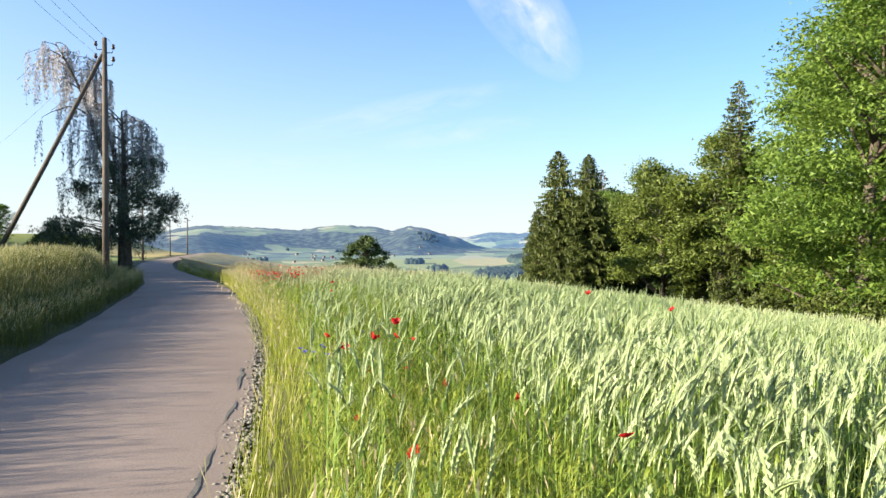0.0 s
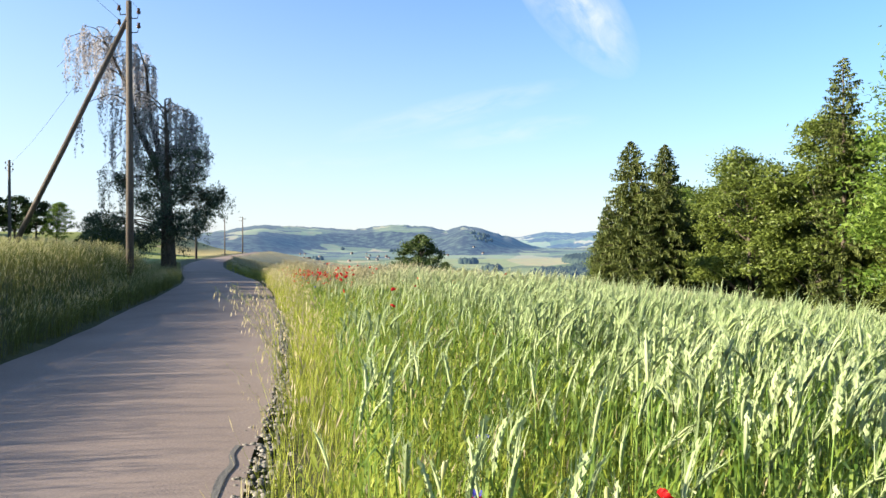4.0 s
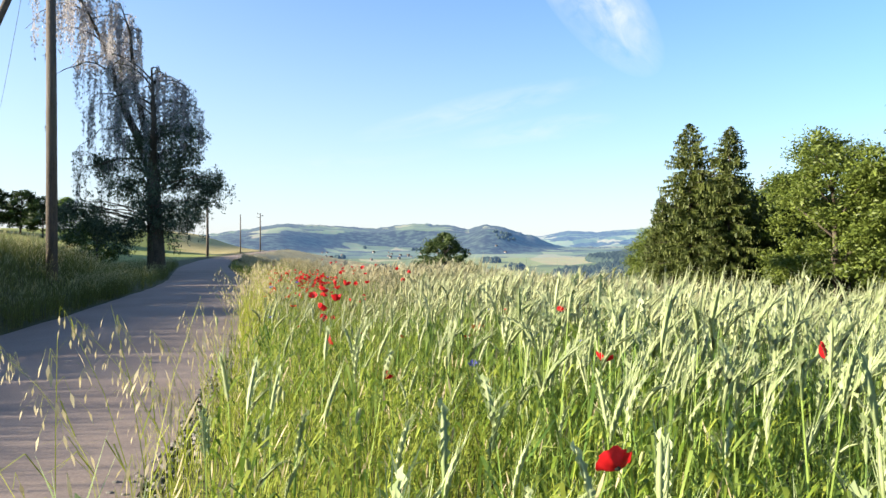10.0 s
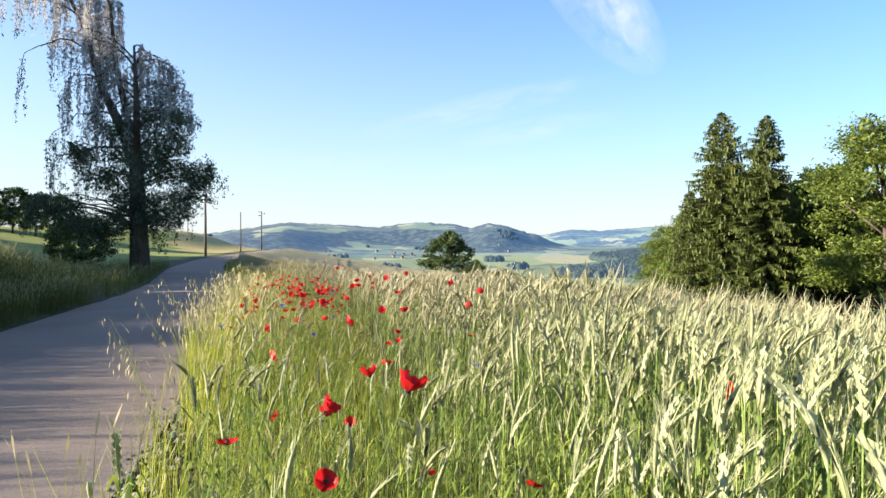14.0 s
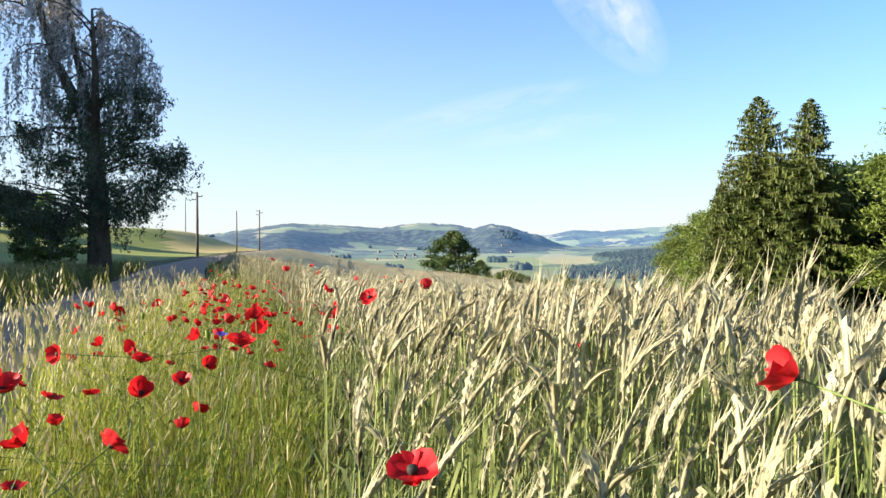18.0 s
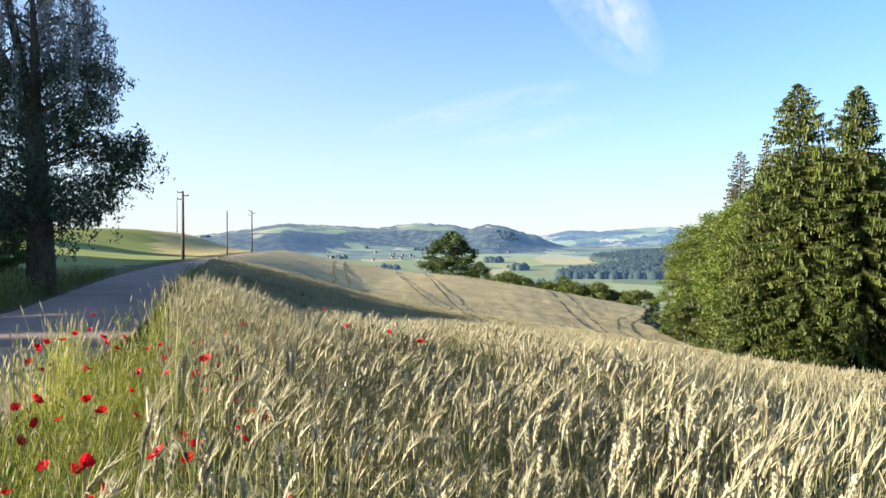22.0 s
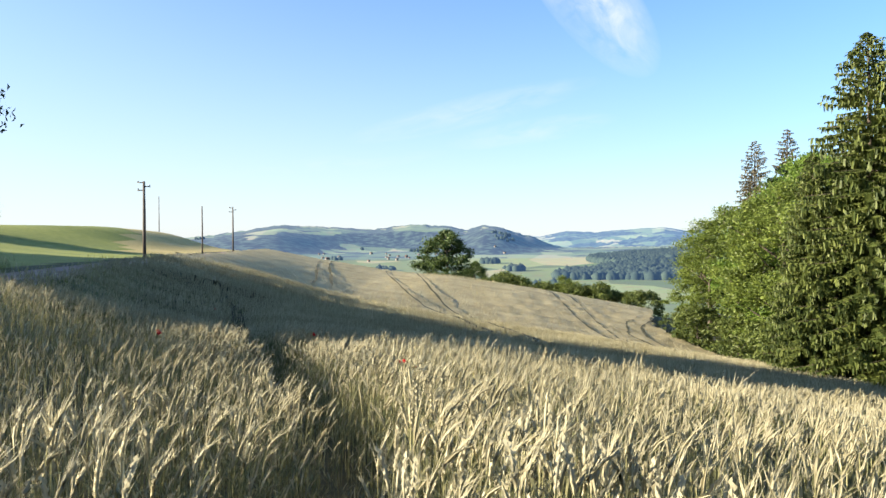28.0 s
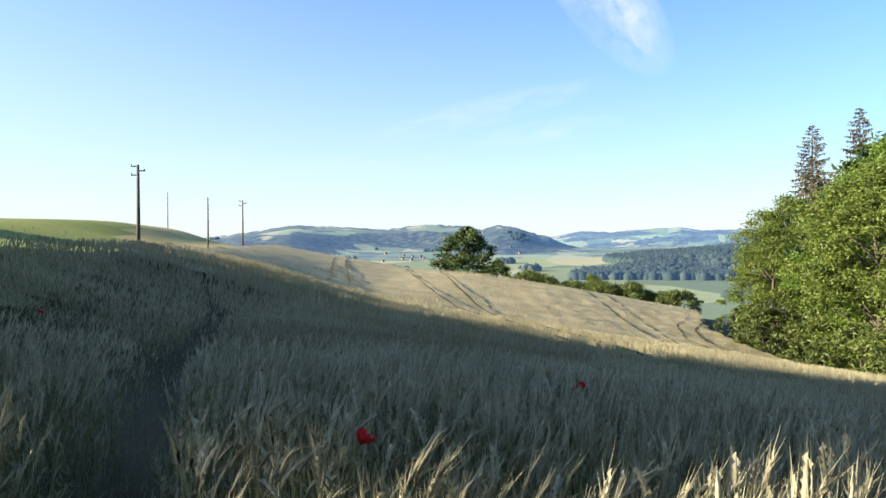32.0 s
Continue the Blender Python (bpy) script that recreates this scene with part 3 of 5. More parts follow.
def wheat_near(rng):
    """A stalk of wheat about 1 high: bent stem, leaves, a plump nodding ear of spikelets with awns."""
    T = Template()
    bend = rng.uniform(0.02, 0.12)
    zs = np.array([0, 0.5, 0.87])
    T.add(*ribbon(np.stack([bend * zs ** 2, 0 * zs, zs], -1), [0.005, 0.0045, 0.003], (0.6, 0.8, 0)), 1)
    ear, turn = ear_line(rng, bend * 0.757, 0.86, rng.uniform(0.105, 0.14), 5)
    T.add(*spindle(ear, [0.002, 0.0062, 0.0069, 0.0058, 0.001], 3), 0)
    for a in range(10):
        k = 0.3 + 0.36 * a
        b = np.array([np.interp(k, np.arange(5), ear[:, q]) for q in range(3)])
        th = np.interp(k, np.arange(5), turn)
        g = np.array([math.sin(th), 0, math.cos(th)])
        side = 1 if a % 2 else -1
        w1 = np.array([0.25 * math.cos(th), 0.95, -0.25 * math.sin(th)]) * side
        T.add([b - g * 0.004, b + w1 * 0.0115 + g * 0.014, b + g * 0.026], [(0, 1, 2)], 0)
        o = b + w1 * 0.007 + g * 0.012
        reach = g * rng.uniform(0.05, 0.085) + w1 * rng.uniform(0.006, 0.024) + rng.normal(0, 0.005, 3)
        th_ = np.array([0.0010, -0.0010, 0])
        T.add([o - th_, o + th_, o + reach], [(0, 1, 2)], 0)
    for a in range(3):
        z0, az = rng.uniform(0.35, 0.78), rng.uniform(0, 6.28)
        r, h = rng.uniform(0.1, 0.2), rng.uniform(-0.12, 0.08)
        c, s = math.cos(az), math.sin(az)
        pts = [(bend * z0 ** 2, 0, z0), (bend * z0 ** 2 + c * r * 0.5, s * r * 0.5, z0 + 0.08), (bend * z0 ** 2 + c * r, s * r, z0 + h)]
        T.add(*ribbon(pts, [0.007, 0.009, 0.001], (-s, c, 0)), 1)
    return T.done()


def wheat_mid(rng):
    """A lighter stalk: crossed ear, four awns, two leaves."""
    T = Template()
    bend = rng.uniform(0.02, 0.12)
    T.add(*ribbon([(0, 0, 0.25), (bend * 0.757, 0, 0.87)], [0.007, 0.005], (0.7, 0.7, 0)), 1)
    ear, turn = ear_line(rng, bend * 0.757, 0.86, rng.uniform(0.10, 0.13), 3)
    T.add(*ribbon(ear, [0.006, 0.0165, 0.003], (0.9, 0.4, 0)), 0)
    T.add(*ribbon(ear, [0.006, 0.0165, 0.003], (-0.3, 0.95, 0)), 0)
    g = np.array([math.sin(turn[-1]), 0, math.cos(turn[-1])])
    for k in range(4):
        b = ear[1] + (ear[2] - ear[1]) * rng.uniform(-0.6, 1)
        reach = g * rng.uniform(0.05, 0.08) + rng.normal(0, 0.016, 3)
        T.add([b - (0.0016, -0.0016, 0), b + (0.0016, -0.0016, 0), b + reach], [(0, 1, 2)], 0)
    for k in range(2):
        z0, az = rng.uniform(0.5, 0.8), rng.uniform(0, 6.28)
        c, s = math.cos(az), math.sin(az)
        T.add(*ribbon([(0.03, 0, z0), (0.03 + c * 0.13, s * 0.13, z0 + rng.uniform(-0.04, 0.08))], [0.011, 0.003], (-s, c, 0)), 1)
    return T.done()


def wheat_small(rng):
    """A stalk seen from some metres off: crossed ear and a leaf."""
    T = Template()
    ear, turn = ear_line(rng, 0.05, 0.86, 0.115, 3)
    T.add(*ribbon(ear, [0.006, 0.018, 0.004], (0.9, 0.4, 0)), 0)
    T.add(*ribbon(ear, [0.006, 0.018, 0.004], (-0.3, 0.95, 0)), 0)
    z0, az = rng.uniform(0.6, 0.82), rng.uniform(0, 6.28)
    c, s = math.cos(az), math.sin(az)
    T.add(*ribbon([(0.03, 0, z0 - 0.1), (0.03 + c * 0.08, s * 0.08, z0 + 0.05)], [0.016, 0.004], (-s, c, 0)), 1)
    return T.done()


def wheat_far(rng):
    T = Template()
    ear, turn = ear_line(rng, 0.0, 0.74, 0.27, 3)
    T.add(*ribbon(ear, [0.022, 0.03, 0.006], (0.9, 0.4, 0)), 0)
    T.add(*ribbon(ear, [0.022, 0.03, 0.006], (-0.4, 0.9, 0)), 0)
    return T.done()


def sow(n, x0, x1, y0, y1, keep, seed):
    rng = np.random.default_rng(seed)
    x, y = rng.uniform(x0, x1, n), rng.uniform(y0, y1, n)
    k = keep(x, y)
    x, y = x[k], y[k]
    return np.stack([x, y, height(x, y)], -1), rng


# wheel tracks: along the lane through the near crop, and over the far slope
TRACKS = (
    ((28.2, 29.6, 31.6, 33, 35.2, 36.8, 38.4, 41, 42, 45.4, 54, 64), (-4.95, -5.0, -5.4, -5.65, -5.85, -6.7, -7.3, -8.6, -9.1, -10.7, -14.0, -19.2), 0.22),
    ((62, 98, 128, 140), (-5.5, -13.7, -21.8, -25), 0.45), ((60, 100, 132, 144), (-3.5, -11.5, -18.2, -21), 0.45),
    ((98, 134, 150), (-23.8, -33.5, -37), 0.5), ((98, 130, 150), (-22.0, -30.8, -35.5), 0.5),
    ((88, 106, 135, 150), (4.2, 2.0, 0.3, -0.5), 0.5), ((88, 97, 142, 150), (6.0, 4.4, 2.4, 1.6), 0.5),
    ((92, 105, 118, 124), (7.6, 6.0, 7.8, 10.5), 0.5), ((90, 98, 112, 126), (9.2, 7.9, 8.2, 12.5), 0.5),
)


def track_gap(x, y):
    """True where the wheel tracks have flattened the wheat."""
    g = np.zeros(np.shape(x), bool)
    for ys, xs, half in TRACKS:
        inside = (np.abs(x - np.interp(y, ys, xs)) < half * (1 + 0.3 * ripple(x, y, 1.5))) & (y > ys[0]) & (y < ys[-1])
        g |= inside & ((ripple(x, y, 0.05, 3) > -0.15) | (half > 0.3))
    return g


# small hollows where the stalks have been laid flat
LODGED = ((-5.35, 31.9, 0.5), (-7.55, 34.9, 0.5), (-6.05, 37.5, 0.45), (-7.4, 32.0, 0.4))


def crop_top(x, y):
    """Height of the crop over the ground."""
    side = np.abs(x - path_x(y))
    trodden = 0.10 * sstep(1.4, 0.2, side) * sstep(15, 18, y) * sstep(30, 26, y)
    trodden = trodden + 0.5 * sstep(72, 92, y) * sstep(-14, -24, x)
    u = x - road_x(y) - ROAD_HALF
    trodden = trodden + 0.28 * sstep(8, 2, u) * sstep(34, 42, y) * sstep(84, 70, y)
    for ys, xs, half in TRACKS[:1]:
        trodden = trodden + 0.5 * sstep(1.6 * half, 0.5 * half, np.abs(x - np.interp(y, ys, xs))) * sstep(ys[0], ys[0] + 1, y) * sstep(56, 46, y)
    for a, b, r in LODGED:
        trodden = trodden + 0.42 * np.exp(-((x - a) ** 2 + (y - b) ** 2) / r ** 2)
    return 1.05 + 0.05 * ripple(x, y, 2.3, 1) + 0.07 * ripple(x, y, 0.55, 2) + 0.03 * ripple(x, y, 0.24, 6) - trodden


# level over which nothing grows along the trodden line
LINE_Y, LINE_Z = (0, 6.5, 13.4, 20, 21.2, 23.3, 25.8, 31, 35.1, 39.1, 44), (1.5, 1.33, 1.22, 1.11, 1.26, 1.28, 1.13, 0.72, 0.26, 0.03, -0.3)


def cap(at, h):
    """Keeps stalks beside the walk below its level."""
    side = np.abs(at[:, 0] - path_x(at[:, 1]))
    late = sstep(20, 25, at[:, 1])
    sunward = (at[:, 0] < path_x(at[:, 1])) & (at[:, 1] > 24)
    room = np.interp(at[:, 1], LINE_Y, LINE_Z) - at[:, 2] - 0.26 - 0.10 * late + np.where(sunward, 0.10, 0.28) * np.clip(side - 0.3, 0, 4) + np.where(sunward, 0.32, 0) * np.clip(side - 2.2, 0, 4) + np.where(sunward, 0.13, 0.08) * sstep(35, 38, at[:, 1]) * sstep(0.4, 1.3, side)
    near = (side < np.where(sunward, 5.0, 1.6 + 0.8 * late)) & (at[:, 1] < 43)
    return np.where(near, np.minimum(h, np.maximum(room, 0.25) * h / 1.02), h)


def grow_wheat(name, maker, n, box, keep, seed, variants, mats, spread=(0.9, 1.08), thick=1.0):
    at, rng = sow(n, *box, keep, seed)
    pick = rng.integers(0, variants, len(at))
    top = crop_top(at[:, 0], at[:, 1])
    for k in range(variants):
        p = at[pick == k]
        m = len(p)
        h = cap(p, top[pick == k] * (spread[0] + (spread[1] - spread[0]) * rng.uniform(0, 1, m) ** 0.6))
        wind = h[:, None] * np.stack([rng.normal(0.01, 0.045, m) + 0.045 * ripple(p[:, 0], p[:, 1], 0.42, 5), rng.normal(0.0, 0.045, m) + 0.045 * ripple(p[:, 0], p[:, 1], 0.5, 8)], -1)
        scatter(name, maker(rng), p, rng.normal(0.2, 1.2, m) + 0.5 * ripple(p[:, 0], p[:, 1], 0.8, 9), np.stack([h, h * thick], -1), wind, mats, "ripening wheat with pale bearded ears, swaying", "wheat")


def band(near, far_):
    """Wheat whose distance from the walk lies between two limits, wider apart along the first stretch."""
    def keep(x, y):
        wide = 1.0 * sstep(19, 15, y)
        lo, hi = near + wide * (near > 0), far_ + wide * (far_ < 3)
        d = np.abs(x - path_x(y))
        d = np.where(y > 41, np.hypot(x - path_x(41.0), y - 41), d)
        d = np.where(y < 0.5, np.hypot(x - path_x(0.5), y - 0.5), d)
        return in_wheat(x, y) & (d >= lo) & (d < hi) & ~track_gap(x, y)
    return keep


WHEAT = [M_EAR, M_STRAW]
grow_wheat("wheat", wheat_near, 118000, (-11, 3.2, 0.3, 44), band(0.0, 1.2), 11, 7, WHEAT, (0.66, 1.06))
grow_wheat("wheat", wheat_mid, 150000, (-14, 6, 0.5, 48), band(1.2, 3.8), 12, 6, WHEAT, (0.72, 1.06))
grow_wheat("wheat", wheat_small, 215000, (-22, 12, 1, 54), band(3.8, 10), 16, 5, WHEAT, (0.86, 1.06))
grow_wheat("wheat", wheat_near, 5200, (-13, -2, 40.6, 46), band(1.0, 4.6), 19, 5, WHEAT, (0.84, 1.12))
grow_wheat("wheat", wheat_small, 62000, (-21, 6, 43, 62), band(10, 20), 18, 4, WHEAT, (0.86, 1.06))
grow_wheat("wheat", wheat_far, 60000, (-30, 24, 4, 82), band(10, 34), 13, 4, WHEAT, thick=0.8)
grow_wheat("wheat", wheat_far, 34000, (-32, 9, 58, 80), band(18.0, 38), 15, 4, WHEAT, thick=0.8)
grow_wheat("wheat", wheat_far, 26000, (-46, 20, 60, 176), lambda x, y: in_wheat(x, y) & (np.hypot(x + 7, y - 40) >= 33) & ~track_gap(x, y), 14, 3, WHEAT, (0.94, 1.04), 1.2)



def stray(x, y):
    """Single stalks that have spread from the crop into the weedy margin."""
    u = x - road_x(y) - ROAD_HALF
    return (u > 0.35 * margin(y)) & (u < margin(y) + 0.2) & (ripple(x, y, 0.3, 2) > -0.1)


grow_wheat("wheat", wheat_near, 9000, (-7, 2, 0.3, 19), stray, 17, 3, WHEAT, (0.72, 0.98))

# the crop seen as a whole: a rough, dense layer a hand below the ears
Mc_x = stretch_axis(-60, -4, 34, 0.4, 90, 90)
Mc_y = stretch_axis(-20, 30, 178, 0.5, 75, 230)
CX, CY = np.meshgrid(Mc_x, Mc_y)
jit = np.random.default_rng(5)
CZ = height(CX, CY) + crop_top(CX, CY) * (0.36 + 0.24 * sstep(6, 16, np.abs(CX - path_x(CY))) * (1 - sstep(30, 38, CY) * sstep(72, 60, CY)) + 0.28 * sstep(60, 84, CY)) + jit.normal(0, 0.05, CX.shape) * (1 - 0.6 * sstep(50, 80, CY))
for ys, xs, half in TRACKS[:1]:
    CZ -= 0.5 * np.exp(-((CX - np.interp(CY, ys, xs)) / 0.4) ** 2) * sstep(ys[0] - 1, ys[0], CY) * sstep(60, 50, CY)
i, j = np.meshgrid(np.arange(len(Mc_y) - 1), np.arange(len(Mc_x) - 1), indexing="ij")
w = len(Mc_x)
cq = np.stack([i * w + j, i * w + j + 1, (i + 1) * w + j + 1, (i + 1) * w + j], -1).reshape(-1, 4)
mx = (CX[:-1, :-1] + CX[1:, 1:]).ravel() / 2
my = (CY[:-1, :-1] + CY[1:, 1:]).ravel() / 2
ok = in_wheat(mx, my) & (np.where(my > 41, np.hypot(mx - path_x(41.0), my - 41), np.abs(mx - path_x(my))) > 2.4 + 1.2 * sstep(20, 16, my) + 5.5 * sstep(34, 39, my))
for ys, xs, half in TRACKS[:1]:
    ok &= (np.abs(mx - np.interp(my, ys, xs)) > np.where(my > 34, 3.0, 0.5)) | (my > 66)
# ripe only grades along y here: near part dark, for shade between stalks
M_CANOPY = material("dense_wheat", (0.069, 0.085, 0.031), (0.2, 0.208, 0.085), 0.3, 9, 0.8, 0.8, ripe=((0.26, 0.21, 0.105), (0.50, 0.42, 0.235), 52, 78))
canopy = new("wheat", mesh_of("dense_wheat", np.stack([CX.ravel(), CY.ravel(), CZ.ravel()], -1), cq[ok], M_CANOPY))
tagged(canopy, "dense straw and leaves of the ripening wheat", "wheat", kind="stuff")


# flat soil-coloured strips near ear height stand in for the tracks' shaded gaps
for ys, xs, half in TRACKS[1:]:
    ty = np.linspace(ys[0], ys[-1], 40)
    tx = np.interp(ty, ys, xs)
    tx = np.convolve(np.pad(tx, 4, "edge"), np.ones(9) / 9, "valid") + 0.12 * ripple(ty, tx, 2.0)
    tw = np.clip(0.10 + 0.10 * ripple(ty, ty, 4.0, xs[0]), 0.005, 1)
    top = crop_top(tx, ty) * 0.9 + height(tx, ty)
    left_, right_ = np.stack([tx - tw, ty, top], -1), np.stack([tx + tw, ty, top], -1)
    k = np.arange(39)
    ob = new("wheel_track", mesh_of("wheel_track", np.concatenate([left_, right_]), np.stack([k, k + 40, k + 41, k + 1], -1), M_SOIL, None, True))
    tagged(ob, "dark strip near ear height for the shaded wheel track", "track", kind="structure")


def grass_short(rng):
    """A light tuft for the far side of the lane."""
    T = Template()
    for b in range(5):
        az = rng.uniform(0, 6.28)
        c, s = math.cos(az), math.sin(az)
        h, bend = rng.uniform(0.55, 1.0), rng.uniform(0.05, 0.35)
        o = np.array([rng.uniform(-0.09, 0.09), rng.uniform(-0.09, 0.09), 0])
        pts = [o + (c * bend * k * k * h, s * bend * k * k * h, h * k) for k in (0, 0.6, 1.0)]
        T.add(*ribbon(pts, [0.010, 0.010, 0.003], (-s, c, 0)), 0)
        if b % 2 == 0:
            T.add(*ribbon([pts[-1] - [0, 0, 0.03], pts[-1] + [c * 0.03, s * 0.03, 0.05], pts[-1] + [c * 0.05, s * 0.05, 0.11]], [0.004, 0.018, 0.004], (-s, c, 0)), 1)
    return T.done()


def grass_tuft(rng, blades=6, seed_head=True, tall=1.0):
    """A tuft of bent blades, some with a seed head."""
    T = Template()
    for b in range(blades):
        az, r = rng.uniform(0, 6.28), rng.uniform(0, 0.05)
        c, s = math.cos(az), math.sin(az)
        h, bend = tall * rng.uniform(0.55, 1.0), rng.uniform(0.05, 0.35)
        o = np.array([rng.uniform(-0.05, 0.05), rng.uniform(-0.05, 0.05), 0])
        pts = [o + (c * bend * k * k * h, s * bend * k * k * h, h * k * (1 - 0.25 * bend * k)) for k in (0, 0.55, 1.0)]
        T.add(*ribbon(pts, [0.006, 0.006, 0.001], (-s, c, 0)), 0)
        if seed_head and b % 3 == 0:
            e = pts[-1]
            d = np.array([c * 0.03, s * 0.03, 0.09])
            T.add(*ribbon([e - d * 0.2, e + d * 0.5, e + d], [0.004, 0.013, 0.002], (-s, c, 0)), 1)
    return T.done()


def weed(rng):
    """A leafy herb: a stem with many short leaves."""
    T = Template()
    T.add(*ribbon([(0, 0, 0), (0.02, 0, 0.5), (0.03, 0, 1.0)], [0.006, 0.005, 0.002], (0.7, 0.7, 0)), 0)
    for k in range(15):
        z, az, r = rng.uniform(0.2, 1.0) ** 0.7, rng.uniform(0, 6.28), rng.uniform(0.03, 0.09)
        c, s = math.cos(az), math.sin(az)
        T.add(*ribbon([(0.02, 0, z), (0.02 + c * r * 0.5, s * r * 0.5, z + 0.035), (0.02 + c * r, s * r, z + rng.uniform(-0.04, 0.05))], [0.004, rng.uniform(0.006, 0.016), 0.002], (-s, c, 0)), 0)
    return T.done()


def grow(name, maker, n, box, keep, seed, variants, mats, size, label, category):
    at, rng = sow(n, *box, keep, seed)
    pick = rng.integers(0, variants, len(at))
    for k in range(variants):
        p = at[pick == k]
        m = len(p)
        u = p[:, 0] - road_x(p[:, 1]) - ROAD_HALF
        h = cap(p, rng.uniform(*size, m) * (1 - 0.33 * (u > 0.3) * sstep(14, 18, p[:, 1]) * sstep(31, 28, p[:, 1])))
        lean = np.stack([rng.normal(0.04, 0.07, m), rng.normal(0, 0.07, m)], -1)
        scatter(name, maker(rng), p, rng.uniform(0, 6.28, m), h, lean, mats, label, category)


def seed_pod(rng):
    """A ripe capsule on a thin stem."""
    T = Template()
    T.add(*ribbon([(0, 0, 0.3), (0.03, 0, 0.97)], [0.004, 0.003], (0.7, 0.7, 0)), 0)
    T.add(*spindle([(0.03, 0, 0.955), (0.032, 0, 0.968), (0.034, 0, 0.985), (0.035, 0, 1.0)], [0.002, 0.006, 0.0072, 0.0045], 6), 1)
    return T.done()


def right_strip(a, b):
    def keep(x, y):
        u = x - road_x(y) - ROAD_HALF
        return (u > a) & (u < np.minimum(b, margin(y) + 0.45 - 0.35 * sstep(14, 19, y)))
    return keep


def left_strip(a, b):
    def keep(x, y):
        v = -(x - road_x(y) + ROAD_HALF)
        return (v > a) & (v < b)
    return keep


VERGE_LABEL = "tall yellow-green verge grass between lane and wheat"
grow("grass", lambda r: grass_tuft(r, 6), 44000, (-18, 3, 0, 34), lambda x, y: right_strip(0.15, 3.2)(x, y) & (x > path_x(y) - 2.4), 21, 6, [M_GRASS, M_SEED], (0.38, 0.78), VERGE_LABEL, "grass")
grow("grass", lambda r: grass_tuft(r, 6), 9000, (-12, -3, 19, 30), right_strip(0.05, 1.6), 24, 3, [M_GRASS, M_SEED], (0.6, 0.95), VERGE_LABEL, "grass")
grow("grass", lambda r: grass_tuft(r, 6), 5000, (-26, -8, 30, 60), right_strip(0.15, 1.4), 26, 3, [M_GRASS, M_SEED], (0.5, 0.95), VERGE_LABEL, "grass")
grow("weeds", weed, 42000, (-10, 3, 0.5, 30), lambda x, y: (x - road_x(y) - ROAD_HALF > 0.5) & (x - road_x(y) - ROAD_HALF < 3.0 - 1.25 * sstep(14, 19, y)), 22, 5, [M_WEED], (0.45, 0.9), "leafy green weeds among the grass", "weeds")
grow("seed_pods", seed_pod, 1700, (-9, 3, 1, 28), lambda x, y: (x - road_x(y) - ROAD_HALF > 0.3) & (x - road_x(y) - ROAD_HALF < 2.4), 31, 3, [M_WEED, M_POD], (0.62, 0.95), "pale green seed capsules on thin stems", "seed pods")
grow("grass", grass_short, 34000, (-16, -1, -3, 30), left_strip(0.1, 3.2), 27, 4, [M_BANK, M_BANKSEED], (0.35, 0.62), "dense seeding grass on the bank", "grass")
grow("grass", grass_short, 28000, (-26, -3, 3, 58), left_strip(0.1, 7.5), 23, 5, [M_BANK, M_BANKSEED], (0.35, 0.68), "tall seeding grass on the bank", "grass")

# wild oats leaning over the lane's edge
def wild_oat(rng):
    """A tall stalk bent towards +x with a loose, one-sided panicle of hanging spikelets."""
    T = Template()
    lean = rng.uniform(0.2, 0.6)
    z = np.array([0, 0.35, 0.65, 0.95])
    T.add(*ribbon(np.stack([lean * z ** 2, 0 * z, z], -1), [0.005, 0.004, 0.003, 0.0015], (0.4, 0.9, 0)), 0)
    for k in range(2):
        az, z0 = rng.uniform(-1.2, 1.2), rng.uniform(0.1, 0.45)
        c, s = math.cos(az), math.sin(az)
        T.add(*ribbon([(lean * z0 ** 2, 0, z0), (lean * z0 ** 2 + c * 0.1, s * 0.1, z0 + 0.14), (lean * z0 ** 2 + c * 0.24, s * 0.24, z0 + 0.1)], [0.006, 0.007, 0.001], (-s, c, 0)), 0)
    for k in range(14):
        z0 = rng.uniform(0.58, 0.97)
        x0, az, r = lean * z0 ** 2, rng.uniform(-1.7, 1.7), rng.uniform(0.02, 0.10) * (1.25 - z0)* 2.2
        c, s = math.cos(az), math.sin(az)
        e = np.array([x0 + c * r, s * r, z0 - 0.01])
        T.add(*ribbon([(x0, 0, z0), (x0 + c * r * 0.6, s * r * 0.6, z0 + 0.03), e], [0.0015, 0.001, 0.001], (-s, c, 0)), 0)
        T.add(*ribbon([e, e + (c * 0.006, s * 0.006, -0.014), e + (c * 0.012, s * 0.012, -0.038)], [0.002, 0.011, 0.001], (-s, c, 0)), 1)
    return T.done()


def grow_oats(n, y0, y1, u0, u1, size, seed):
    at, rng = sow(n, -8, 1, y0, y1, lambda x, y: (x - road_x(y) - ROAD_HALF > u0) & (x - road_x(y) - ROAD_HALF < u1) & (ripple(x, y, 0.5, 3) > -0.25), seed)
    for k in range(3):
        p = at[k::3]
        m = len(p)
        h = cap(p, rng.uniform(*size, m))
        scatter("wild_oats", wild_oat(rng), p, math.pi + rng.normal(0, 0.9, m), h, np.stack([rng.normal(-0.06, 0.07, m), rng.normal(0, 0.08, m)], -1), [M_GRASS, M_SEED], "tall pale wild oats leaning over the lane's edge", "grass")


grow_oats(1050, 10.2, 14.5, -0.05, 0.45, (0.75, 1.12), 28)
grow_oats(2400, 19.8, 27.5, 0.1, 0.9, (0.7, 1.05), 30)
grow_oats(900, 6.0, 24.0, 0.0, 0.5, (0.65, 1.0), 29)

